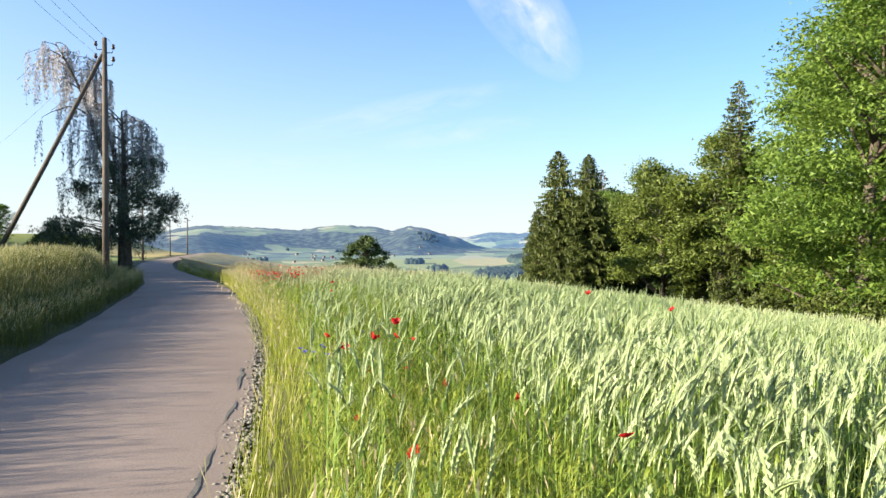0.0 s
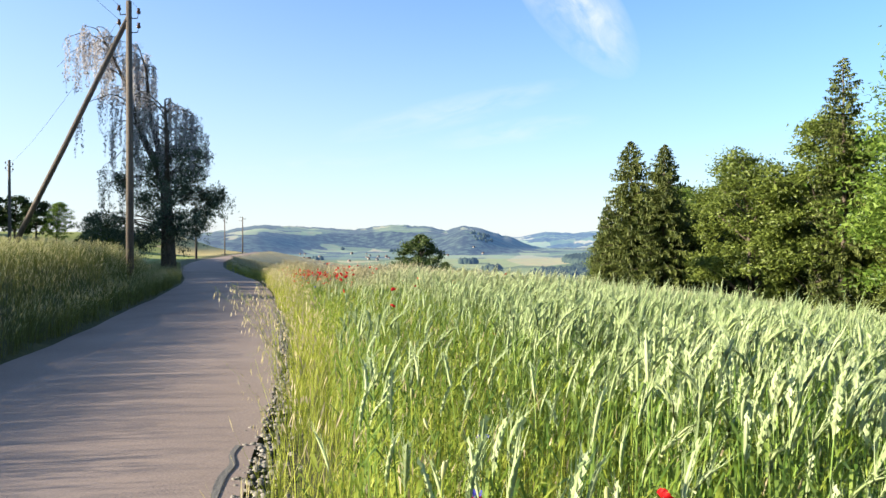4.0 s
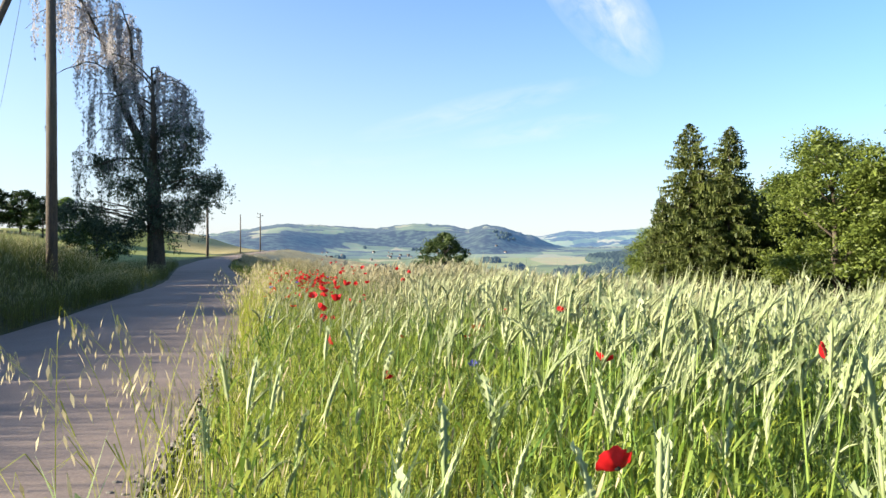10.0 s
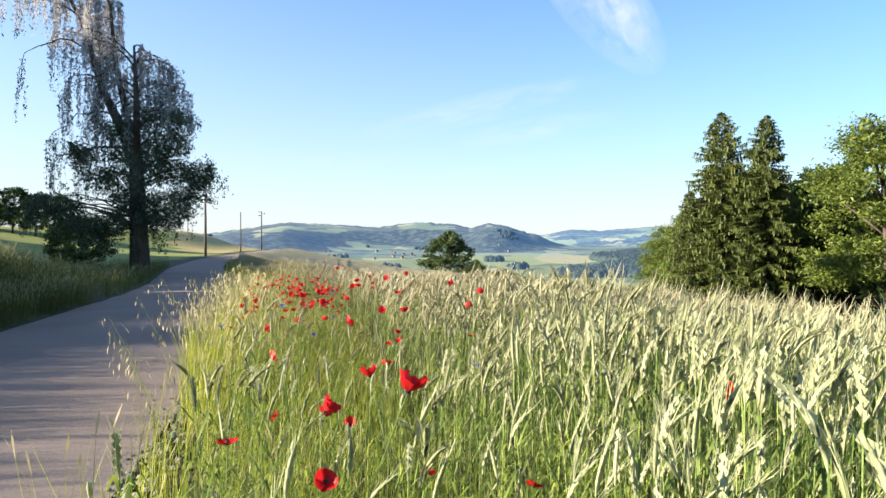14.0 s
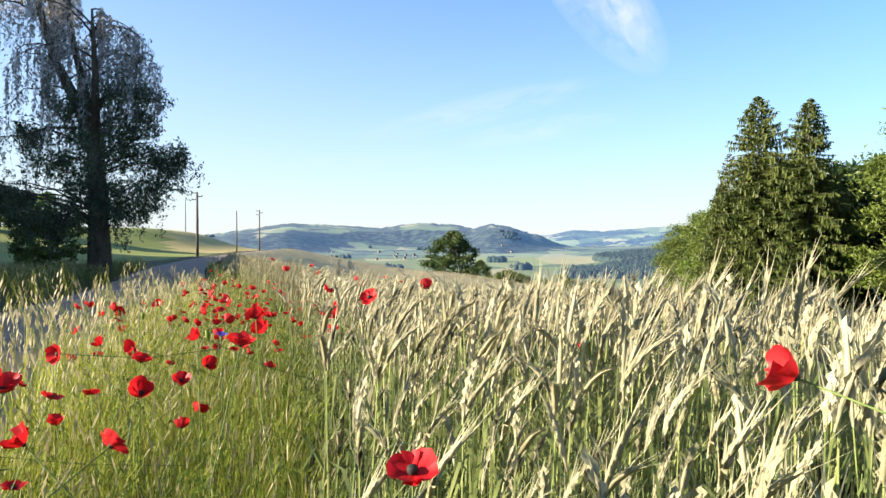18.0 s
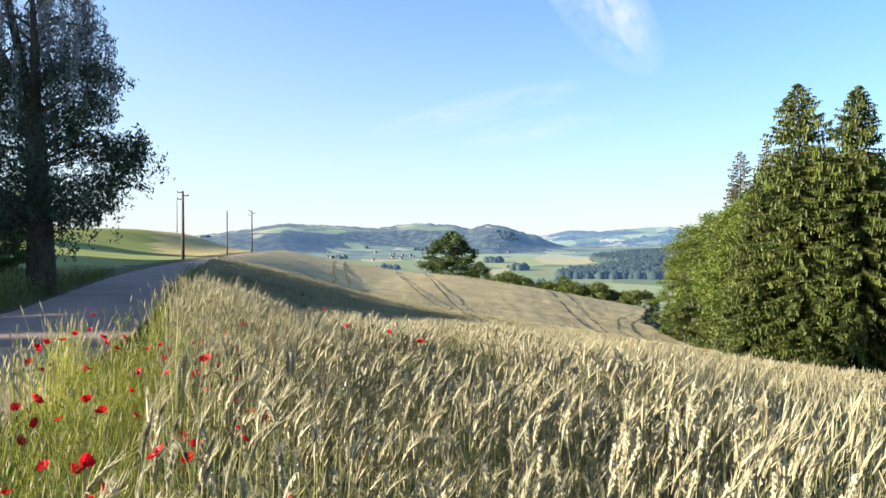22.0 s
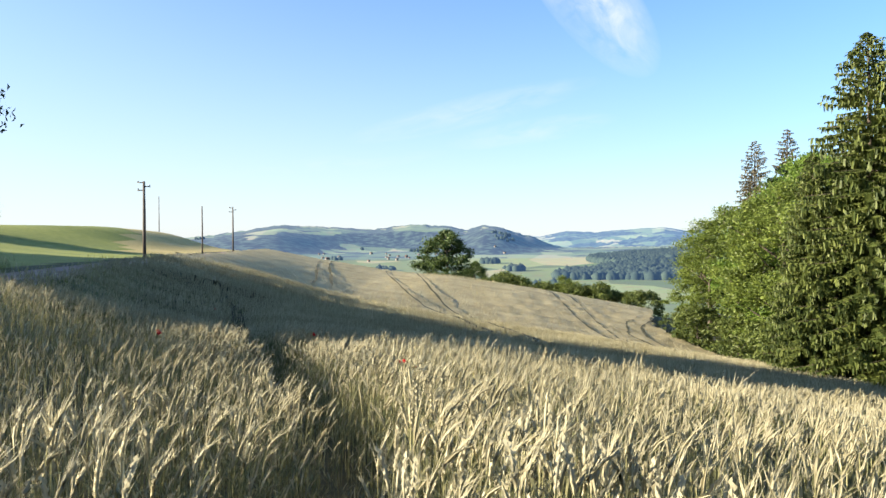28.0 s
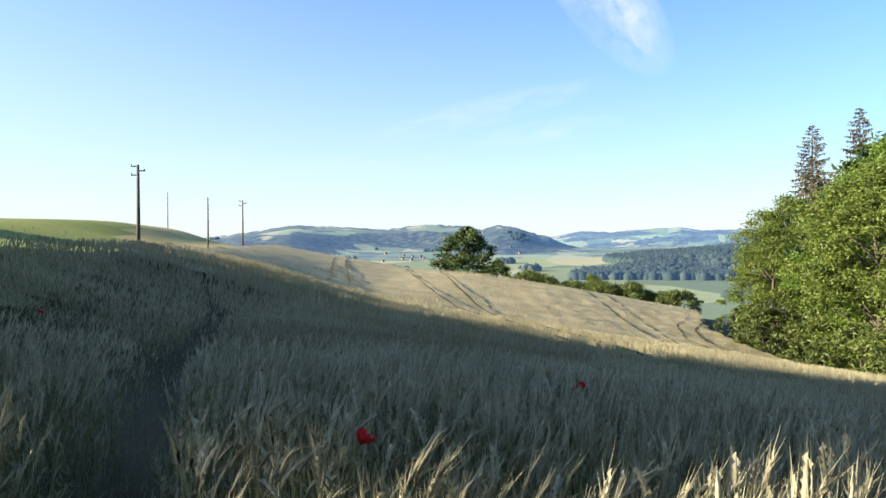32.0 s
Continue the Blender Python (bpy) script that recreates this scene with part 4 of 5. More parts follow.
# crumbled edge of the lane: loose stones along the verge
rngs = np.random.default_rng(61)
n_st = 2600
sy = rngs.uniform(0.5, 24, n_st)
sx = road_x(sy) + ROAD_HALF + rngs.normal(0.06, 0.09, n_st)
cube = np.array([(a, b, c) for c in (0, 1) for a, b in ((-1, -1), (1, -1), (1, 1), (-1, 1))], float) * [1, 1, 0.7]
cube[4:, :2] *= 0.6
stone = (cube, [(np.array([(4, 5, 6, 7), (0, 1, 5, 4), (1, 2, 6, 5), (2, 3, 7, 6), (3, 0, 4, 7)]), 0)])
scatter("gravel", stone, np.stack([sx, sy, road_z(sy) - 0.004], -1), rngs.uniform(0, 6.28, n_st), rngs.uniform(0.006, 0.022, n_st), np.zeros((n_st, 2)), [M_GRAVEL], "loose grey stones along the lane's edge", "gravel")
# an old patched seam along that edge
M_TAR = material("old_seam", (0.092, 0.089, 0.085), (0.154, 0.146, 0.139), 2, 40, 0.8, 0.4)
ty = np.linspace(0.5, 9, 120)
tx = road_x(ty) + ROAD_HALF - 0.16 + 0.05 * ripple(ty, ty, 0.8) + 0.02 * ripple(ty, ty, 0.2, 3)
tw = np.clip(0.012 + 0.02 * ripple(ty, ty, 0.5, 5), 0.001, 1)
tz = road_z(ty) + 0.035 * (1 - (1 - 0.16 / ROAD_HALF) ** 2) + 0.004
k = np.arange(119)
seam = new("seam", mesh_of("seam", np.concatenate([np.stack([tx - tw, ty, tz], -1), np.stack([tx + tw, ty, tz], -1)]), np.stack([k, k + 120, k + 121, k + 1], -1), M_TAR))
tagged(seam, "dark cracked seam near the lane's edge", "seam", kind="structure")


# ---- trees ----
def limb(p0, p1, sag, n, rng):
    k = np.linspace(0, 1, n)[:, None]
    p = p0 + (p1 - p0) * k
    p[:, 2] += sag * 4 * k[:, 0] * (1 - k[:, 0])
    p[1:-1] += rng.normal(0, 0.03 * np.linalg.norm(p1 - p0) / n, (n - 2, 3))
    return p


def leaf_quads(centres, size, rng, flat=0.0, hang=0.0):
    """Small leaves turned at random."""
    n = len(centres)
    a = rng.normal(0, 1, (n, 3))
    a[:, 2] = a[:, 2] * (1 - flat) - hang * 1.5
    a /= np.linalg.norm(a, axis=1)[:, None]
    b = np.cross(a, rng.normal(0, 1, (n, 3)))
    b /= np.linalg.norm(b, axis=1)[:, None]
    s = (size * rng.uniform(0.6, 1.3, n))[:, None]
    v = np.stack([centres - a * s, centres + b * s * 0.55, centres + a * s * 0.9 - b * s * 0.35], 1).reshape(-1, 3)
    return v, np.arange(3 * n).reshape(-1, 3)


def broadleaf_parts(h, rad, base, clumps, leaves, leaf, seed, irregular=0.25):
    """Trunk with limbs, and a crown of leaves gathered in uneven clumps."""
    rng = np.random.default_rng(seed)
    wood, limbs = Soup(), []
    lean = rng.normal(0, 0.03 * h, 2)
    spine = np.array([(lean[0] * k * k, lean[1] * k * k, h * 0.86 * k) for k in np.linspace(0, 1, 7)])
    add_tube(wood, spine, np.linspace(0.022 * h, 0.004 * h, 7), 8)
    pts = []
    for k in range(clumps):
        zf = rng.uniform(0, 1) ** 0.85
        prof = math.sin(math.pi * min(1, 0.14 + 0.86 * zf)) ** 0.6
        az = rng.uniform(0, 6.283)
        r = rad * prof * (rng.uniform(0.2, 1.0) ** 0.45) * (1 + irregular * math.sin(3 * az + seed) + rng.normal(0, irregular * 0.4))
        c = np.array([r * math.cos(az) + lean[0] * zf, r * math.sin(az) + lean[1] * zf, h * (base + (1 - base) * zf) * 0.96])
        pts.append(c)
        if k % max(1, clumps // 26) == 0:
            z0 = max(h * base * 0.6, c[2] - 0.55 * r - 0.05 * h)
            f = min(1, z0 / (h * 0.86))
            p0 = np.array([lean[0] * f * f, lean[1] * f * f, z0])
            limbs.append((limb(p0, c, 0.05 * r, 5, rng), np.linspace(0.007 * h, 0.0015 * h, 5)))
    pts = np.array(pts)
    cl = rng.integers(0, clumps, leaves)
    spread = rng.uniform(0.5, 1.1, clumps)[cl][:, None] * rad * 0.118
    off = rng.normal(0, 1, (leaves, 3)) * spread * [1, 1, 0.5]
    v, f = leaf_quads(pts[cl] + off, leaf, rng, 0.3)
    return wood, limbs, v, f


def make_tree(name, label, h, rad, base, clumps, leaves, leaf, mat, seed, category="tree", bark=None, split=True):
    wood, limbs, v, f = broadleaf_parts(h, rad, base, clumps, leaves, leaf, seed)
    t = thing(name, label, category)
    if split:
        for pts, radii in limbs:
            b = Soup()
            add_tube(b, pts, radii, 4)
            part("limb", b.mesh("limb", bark or M_BARK, True), t)
    else:
        for pts, radii in limbs[::2]:
            add_tube(wood, pts, radii, 3)
    part("trunk", wood.mesh("trunk", bark or M_BARK, True), t)
    part("crown", mesh_of("crown", v, f, mat), t)
    return t


def make_spruce(label, h, rad, seed, boughs=430, base=0.03, hang=0.7, power=0.8, needles=None):
    """A spruce: straight trunk, sagging boughs in loose tiers, dense hanging sprays."""
    rng = np.random.default_rng(seed)
    wood = Soup()
    add_tube(wood, [(0, 0, 0), (0.006 * h, 0, h * 0.5), (0, 0, h)], [0.016 * h, 0.009 * h, 0.001 * h], 8)
    V = []
    for k in range(boughs):
        zf = base + (1 - base) * (1 - (1 - (k + rng.uniform(0, 1)) / boughs) ** 0.9)
        az = k * 2.39996 + rng.normal(0, 0.35)
        full = rad * (1 - zf) ** power + 0.28 * min(1, 12 * (1 - zf))
        r = full * rng.uniform(0.62, 1.08) * (1 + 0.16 * math.sin(2 * az + seed) + 0.10 * math.sin(h * zf * 4.2 + az))
        c, s = math.cos(az), math.sin(az)
        m = max(5, int(r * 7.0))
        t = 0.18 + 0.82 * (np.arange(m) + rng.uniform(0, 1, m)) / m
        rise = 0.30 * r if zf > 0.8 else (0.02 - 0.16 * (1 - zf)) * r
        px, pz = r * t, h * zf + rise * t - 0.22 * r * t * t + 0.16 * r * t ** 4
        if k % 2 == 0:
            add_tube(wood, [(0, 0, h * zf), (c * r * 0.5, s * r * 0.5, h * zf + rise * 0.5 - 0.05 * r), (c * r * 0.95, s * r * 0.95, pz[-1])], [0.022, 0.013, 0.004], 4)
        side = np.where(np.arange(m) % 2 == 0, 1.0, -1.0)
        wid = (0.12 + 0.24 * np.sqrt(1.02 - t)) * min(1.2, 0.55 + r / 2.6) * rng.uniform(0.6, 1.25, m)
        drop = hang * rng.uniform(0.15, 0.75, m) * min(1.0, 0.3 + r / 3.2)
        one = np.ones(m)
        p = np.stack([c * px, s * px, pz], -1)
        out = np.stack([-s * side * wid + c * 0.14, c * side * wid + s * 0.14, -0.10 * one], -1)
        tip = np.stack([c * 0.19 * one, s * 0.19 * one, -0.05 * one], -1)
        V.append(np.stack([p, p + out * 0.55 + tip * 0.1, p + out + tip * 0.35, p + tip], 1))
        q = p + out * 0.6
        dn = np.stack([rng.normal(0, 0.06, m), rng.normal(0, 0.06, m), -drop], -1)
        V.append(np.stack([p + out * 0.35, q, q + dn * 0.8, (p + q) / 2 + dn], 1))
        V.append(np.stack([p + tip * 0.4, p - tip * 0.3, p - tip * 0.1 + dn * 0.9, p + tip * 0.2 + dn * 0.6], 1))
    V = np.concatenate(V).reshape(-1, 3)
    t = thing("spruce", label, "tree")
    part("trunk", wood.mesh("trunk", M_BARK, True), t)
    part("crown", mesh_of("crown", V, np.arange(len(V)).reshape(-1, 4), needles or M_NEEDLE), t)
    return t


def plant(ob, x, y, rz=0, s=1.0, sink=0.1, label="", group=""):
    """A copy of a tree set on the ground."""
    m = pose(x, y, float(height(x, y)) - sink, 0, 0, rz)
    ob.scale = (s, s, s)
    c = copy_thing(ob, m)
    ob.scale = (1, 1, 1)
    return tagged(c, label, "", group)


def clear(ob):
    for o in (*ob.children_recursive, ob):
        bpy.data.objects.remove(o)


# the birch by the lane: sparse grey upper crown of hanging twigs, dark leafy skirt
def make_birch():
    rng = np.random.default_rng(77)
    t = thing("birch", "old weeping birch, sparse greyish hanging twigs above a dark leafy skirt", "tree")
    main = np.array([(0, 0, 0), (-0.05, 0, 2.5), (-0.15, 0, 5.0), (-0.65, 0.1, 6.4), (-1.45, 0.2, 8.1), (-2.2, 0.3, 10.8), (-3.0, 0.4, 12.6), (-3.7, 0.5, 13.9)])
    second = np.array([(-0.15, 0, 5.0), (-0.1, -0.3, 7.5), (-0.2, -0.4, 10.0)])
    third = np.array([(-0.2, 0.1, 5.7), (-0.95, 0.4, 9.2), (-1.15, 0.5, 11.8), (-1.6, 0.5, 13.2)])
    stems = ((main, (0.46, 0.36, 0.30, 0.22, 0.16, 0.10, 0.05, 0.02)), (second, (0.22, 0.13, 0.04)), (third, (0.17, 0.11, 0.06, 0.02)))
    for line, radii in stems:
        wood = Soup()
        add_tube(wood, line, np.array(radii), 9)
        part("trunk", wood.mesh("trunk", M_BARK, True), t, "dark furrowed stem")
    boughs, strands, twigs = [], [], Soup()

    def arch(p0, az, r, rise, droop, thick):
        """A bough that rises from the stem and bends down at its end."""
        k = np.linspace(0, 1, 8)
        p = np.stack([p0[0] + r * k * math.cos(az), p0[1] + r * k * math.sin(az), p0[2] + r * (rise * k - droop * k ** 2)], -1)
        p[1:] += rng.normal(0, 0.035 * r, (7, 3)) * k[1:, None]
        boughs.append((p, np.linspace(thick, 0.008, 8)))
        return p

    def hang(p, count, low, high):
        """Strands that hang from the outer part of a bough, a few close together."""
        knots = rng.uniform(0.25, 1.0, max(2, count // 4))
        for q in range(count):
            f = np.clip(rng.choice(knots) + rng.normal(0, 0.05), 0.2, 1.0) * 7
            at = np.array([np.interp(f, np.arange(8), p[:, a]) for a in range(3)]) + rng.normal(0, 0.09, 3)
            strands.append((at, min(rng.uniform(low, high), max(0.3, at[2] - 1.4))))

    # upper crown
    for line, share, n, wide in ((main, (0.40, 1.0), 30, 1.0), (second, (0.45, 1.0), 12, 0.8), (third, (0.3, 1.0), 11, 0.6)):
        for k in range(n):
            f = np.interp((k + rng.uniform(0, 1)) / n, (0, 1), share)
            p0 = np.array([np.interp(f, np.linspace(0, 1, len(line)), line[:, a]) for a in range(3)])
            az = k * 2.4 + rng.normal(0, 0.4)
            reach = 1.0 + 2.2 * math.sin(math.pi * min(1, max(0.05, (14.6 - p0[2]) / 12)))
            r = reach * wide * rng.uniform(0.55, 1.1) * (1 - 0.28 * math.cos(az))
            p = arch(p0, az, min(r, 2.9), rng.uniform(0.5, 1.2), rng.uniform(0.7, 1.2), 0.022 + 0.007 * r)
            hang(p, rng.integers(11, 19), 0.9, 2.8)
    # long bare arms that show against the sky
    for p0, az, r, rise, droop in (((-0.2, -0.2, 9.3), 0.1, 2.1, 0.55, 0.75), ((-0.1, -0.2, 8.2), -0.2, 2.2, 0.6, 0.7), ((-0.3, 0.1, 5.6), 3.1, 3.2, 0.25, 0.5)):
        hang(arch(p0, az, r, rise, droop, 0.065), 40, 0.9, 2.8)
    leaf, dry = [], []
    for at, length in strands:
        n = max(4, int(length * 15))
        s = np.sort(rng.uniform(0, 1, n))
        drift = rng.normal(0, 0.10, 2)
        p = np.stack([at[0] + drift[0] * s + rng.normal(0, 0.045, n), at[1] + drift[1] * s + rng.normal(0, 0.045, n), at[2] - length * s], -1)
        v, q = ribbon([at, at + (drift[0] * 0.5, drift[1] * 0.5, -length * 0.5), at + (drift[0], drift[1], -length)], [0.014, 0.010, 0.005], (0.8, 0.6, 0))
        twigs.add(v, q)
        pale = 1 / (1 + math.exp(-(at[2] - 7.4 + rng.normal(0, 1.5)) * 0.9))
        for a in p:
            (dry if rng.uniform() < pale else leaf).append(a)
    # leafy lower boughs: a skirt round the stem, a lobe over the lane and one over the meadow
    for x, z, size in ((2.1, 4.5, 0.42), (2.6, 4.8, 0.3), (1.9, 3.5, 0.45), (1.4, 2.9, 0.5), (1.6, 5.0, 0.5), (1.75, 6.3, 0.4), (1.5, 7.2, 0.35), (-3.4, 3.4, 0.45), (-2.8, 2.8, 0.45), (-4.1, 3.3, 0.35), (-1.5, 2.3, 0.55), (-0.8, 2.5, 0.5), (-2.2, 2.4, 0.45), (0.6, 2.5, 0.5), (1.0, 3.6, 0.5), (0.8, 4.8, 0.5), (-1.6, 4.6, 0.45), (-2.6, 5.4, 0.35), (-0.9, 5.6, 0.4), (0.9, 5.9, 0.4), (-0.5, 3.6, 0.5), (0.0, 3.0, 0.5), (-0.3, 4.4, 0.5), (0.3, 5.4, 0.45), (-0.7, 6.6, 0.4), (0.5, 6.9, 0.4)):
        for q in range(3):
            c = np.array([x + rng.normal(0, 0.2), rng.normal(0, 0.35 + 0.25 * (abs(x) < 2)) * 1.6, z + rng.normal(0, 0.2)])
            k = np.linspace(0, 1, 8)[:, None]
            p = np.array([-0.15, 0, max(1.9, z - 0.8)]) * (1 - k) + c * k
            p[:, 2] += 0.5 * size * np.sin(np.pi * k[:, 0]) + 0.2
            p[1:-1] += rng.normal(0, 0.05, (6, 3))
            boughs.append((p, np.linspace(0.042, 0.008, 8)))
            for d in range(12):
                e = c + rng.normal(0, size * 0.85, 3) * (1, 1, 0.6)
                n = 34
                leaf.extend(np.stack([e[0] + rng.normal(0, 0.10, n), e[1] + rng.normal(0, 0.10, n), e[2] + 0.1 - rng.uniform(0, 1, n) * rng.uniform(0.3, 1.1)], -1))
    for pts, radii in boughs:
        b = Soup()
        add_tube(b, pts, radii, 5)
        part("limb", b.mesh("limb", M_BARK, True), t)
    part("twig_curtain", twigs.mesh("twigs", M_TWIG), t, "thin hanging twigs")["kind"] = "stuff"
    v, f = leaf_quads(np.array(leaf), 0.075, rng, 0, 0.8)
    part("crown", mesh_of("crown", v, f, M_BIRCHLEAF), t)
    v, f = leaf_quads(np.array(dry), 0.075, rng, 0, 1.2)
    part("dry_foliage", mesh_of("catkins", v, f, M_TWIG), t, "brownish dry catkins")["kind"] = "stuff"
    return t


birch = make_birch()
birch.matrix_basis = pose(-19.35, 44.5, float(height(-19.35, 44.5)) - 0.1, 0, 0, 28)

ash = make_tree("ash", "tall ash with light green feathery foliage at the wood's edge", 15, 4.4, 0.10, 260, 64000, 0.10, M_LEAFLIGHT, 3)
oak = make_tree("oak", "round dark green broadleaf tree at the field's end", 15, 5.2, 0.06, 170, 20000, 0.27, M_OAK, 5)
maple = make_tree("maple", "dense green maple at the wood's edge", 13, 4.0, 0.03, 150, 40000, 0.115, M_LEAF, 8)
dark = make_tree("oak", "dark leafy tree deeper in the wood", 14, 4.4, 0.05, 130, 10000, 0.28, M_LEAFDARK, 9, split=False)
bush = make_tree("bush", "rounded hedge bush with green leaves", 4.0, 2.4, 0.02, 80, 5000, 0.16, M_HEDGE, 12, "bush", split=False)
# copse: never in view, built only to cast the field's shadow
copse = make_tree("oak", "tall dark unseen tree added to shade the field", 14, 4.6, 0.05, 130, 5200, 0.55, M_LEAFDARK, 10, split=False)
orchard = make_tree("fruit_tree", "dark round-crowned orchard tree on the meadow slope", 6.6, 2.9, 0.2, 90, 7000, 0.2, M_LEAFDARK, 14, split=False)
spruce = make_spruce("dense spruce with hanging boughs at the wood's edge", 18, 4.3, 4, 620, 0.03, 0.8, 0.66)
spruce_thin = make_spruce("tall slim spruce with sparse boughs", 20, 3.0, 6, 360, 0.05, 0.7, 0.55)
spruce_old = make_spruce("old spruce with a thin brownish crown full of cones", 20, 3.4, 16, 300, 0.05, 0.7, 0.6, M_NEEDLE_OLD)

WOOD = "trees at the wood's edge"
for x, y, rz, s in ((10.2, 64.2, 10, 0.90), (12.5, 62.6, 120, 0.88), (15.0, 65, 220, 0.66), (8.6, 66.0, 300, 0.62), (13.8, 69, 20, 0.8)):
    plant(spruce, x, y, rz, s, group=WOOD)
plant(spruce_thin, 20.5, 50.5, 0, 0.95, group=WOOD)
for x, y, rz, s in ((25.4, 116.5, 90, 1.29), (28, 136, 200, 1.35), (25.5, 129, 30, 1.1), (30, 110, 120, 1.15)):
    plant(spruce_old, x, y, rz, s, group=WOOD)
for x, y, rz, s in ((22.0, 38.5, 0, 1.5), (28, 46.5, 220, 1.4), (20.5, 100, 70, 1.4), (26.5, 38, 140, 1.6)):
    plant(ash, x, y, rz, s, group=WOOD)
for x, y, rz, s in ((17.5, 57.5, 0, 1.18), (20.5, 54, 100, 1.32), (16.0, 113, 30, 1.0), (17.8, 95, 250, 1.35), (18.5, 86, 190, 1.3), (15.5, 79, 150, 1.2), (23, 45, 200, 0.85), (20.0, 118, 300, 1.3)):
    plant(maple, x, y, rz, s, group=WOOD)
for x, y, rz, s in ((17.5, 71, 40, 0.86), (22, 62, 0, 1.05), (20, 70, 90, 1.1), (24, 82, 180, 1.2), (27, 92, 30, 1.5), (30, 58, 140, 1.2), (32, 50, 220, 1.4), (25, 108, 80, 1.6), (29, 70, 10, 1.25)):
    plant(dark, x, y, rz, s, group=WOOD)
for x, y, rz, s in ((14.2, 116, 0, 1.0), (13.5, 108, 70, 1.2), (15.5, 101, 130, 1.2), (14.5, 75, 220, 1.2), (19.5, 44, 30, 0.9), (21.5, 35, 90, 0.9), (15.6, 54.5, 60, 0.9), (14.2, 90, 10, 1.1), (12.6, 82, 90, 1.0), (21.0, 39.5, 200, 0.9)):
    plant(bush, x, y, rz, s, group="bushes at the wood's foot")
plant(oak, -21.5, 208, 0, 1.24, label="large round dark green oak behind the field's crest")
plant(oak, -15.0, 203, 130, 0.72, label="smaller tree beside the large oak")
rngh = np.random.default_rng(31)
for k in range(20):
    f = k / 19
    plant(bush, -12 + 33 * f + rngh.normal(0, 0.6), 198 - 14 * f + rngh.normal(0, 1.5), rngh.uniform(0, 360), rngh.uniform(1.25, 1.95), group="hedge behind the field")
plant(maple, 5.5, 192, 40, 0.72, label="small round tree in the hedge")

# orchard on the meadow slope beyond the lane, then unseen trees added for shade
for x, y, rz, s in ((-74.5, 105, 0, 1.02), (-70.6, 105.4, 80, 1.0), (-67.5, 105.7, 160, 0.95), (-79, 104.5, 220, 1.1), (-83, 104, 60, 1.1)):
    plant(orchard, x, y, rz, s, sink=0.3, label="dark round-crowned orchard tree on the meadow slope", group="orchard trees")
plant(ash, -64.6, 106, 40, 0.42, label="young ash with light leaves beside the orchard")
# these stand out of view, placed to throw shade on the lane
for k in range(12):
    plant(dark, -40 - 2.6 * (k % 2), 13.5 + 2.4 * k, 77 * k, 0.525 - 0.02 * (k % 3), label="small dark unseen tree added to shade the lane", group="orchard trees")
# unseen row; its heights are set to shape the shadow's edge on the field
for k in range(27):
    along = 28.4 + 2.15 * k
    tall = float(np.interp(along, (23, 34, 37, 40, 45, 57, 66, 74, 84), (1.45, 1.42, 1.2, 1.04, 0.95, 0.79, 0.66, 0.6, 0.55)))
    plant(copse, -66 - (k % 3) * 1.7, along, 47 * k, tall, label="tall dark unseen tree added to shade the field", group="copse on the slope")
for x, y, rz, s in ((-30, 57, 0, 0.8), (-32, 59, 120, 0.75),):
    plant(bush, x, y, rz, s, label="dark shrub behind the birch", group="shrubs behind the birch")
for o in (ash, oak, maple, dark, copse, bush, orchard, spruce, spruce_thin, spruce_old):
    clear(o)


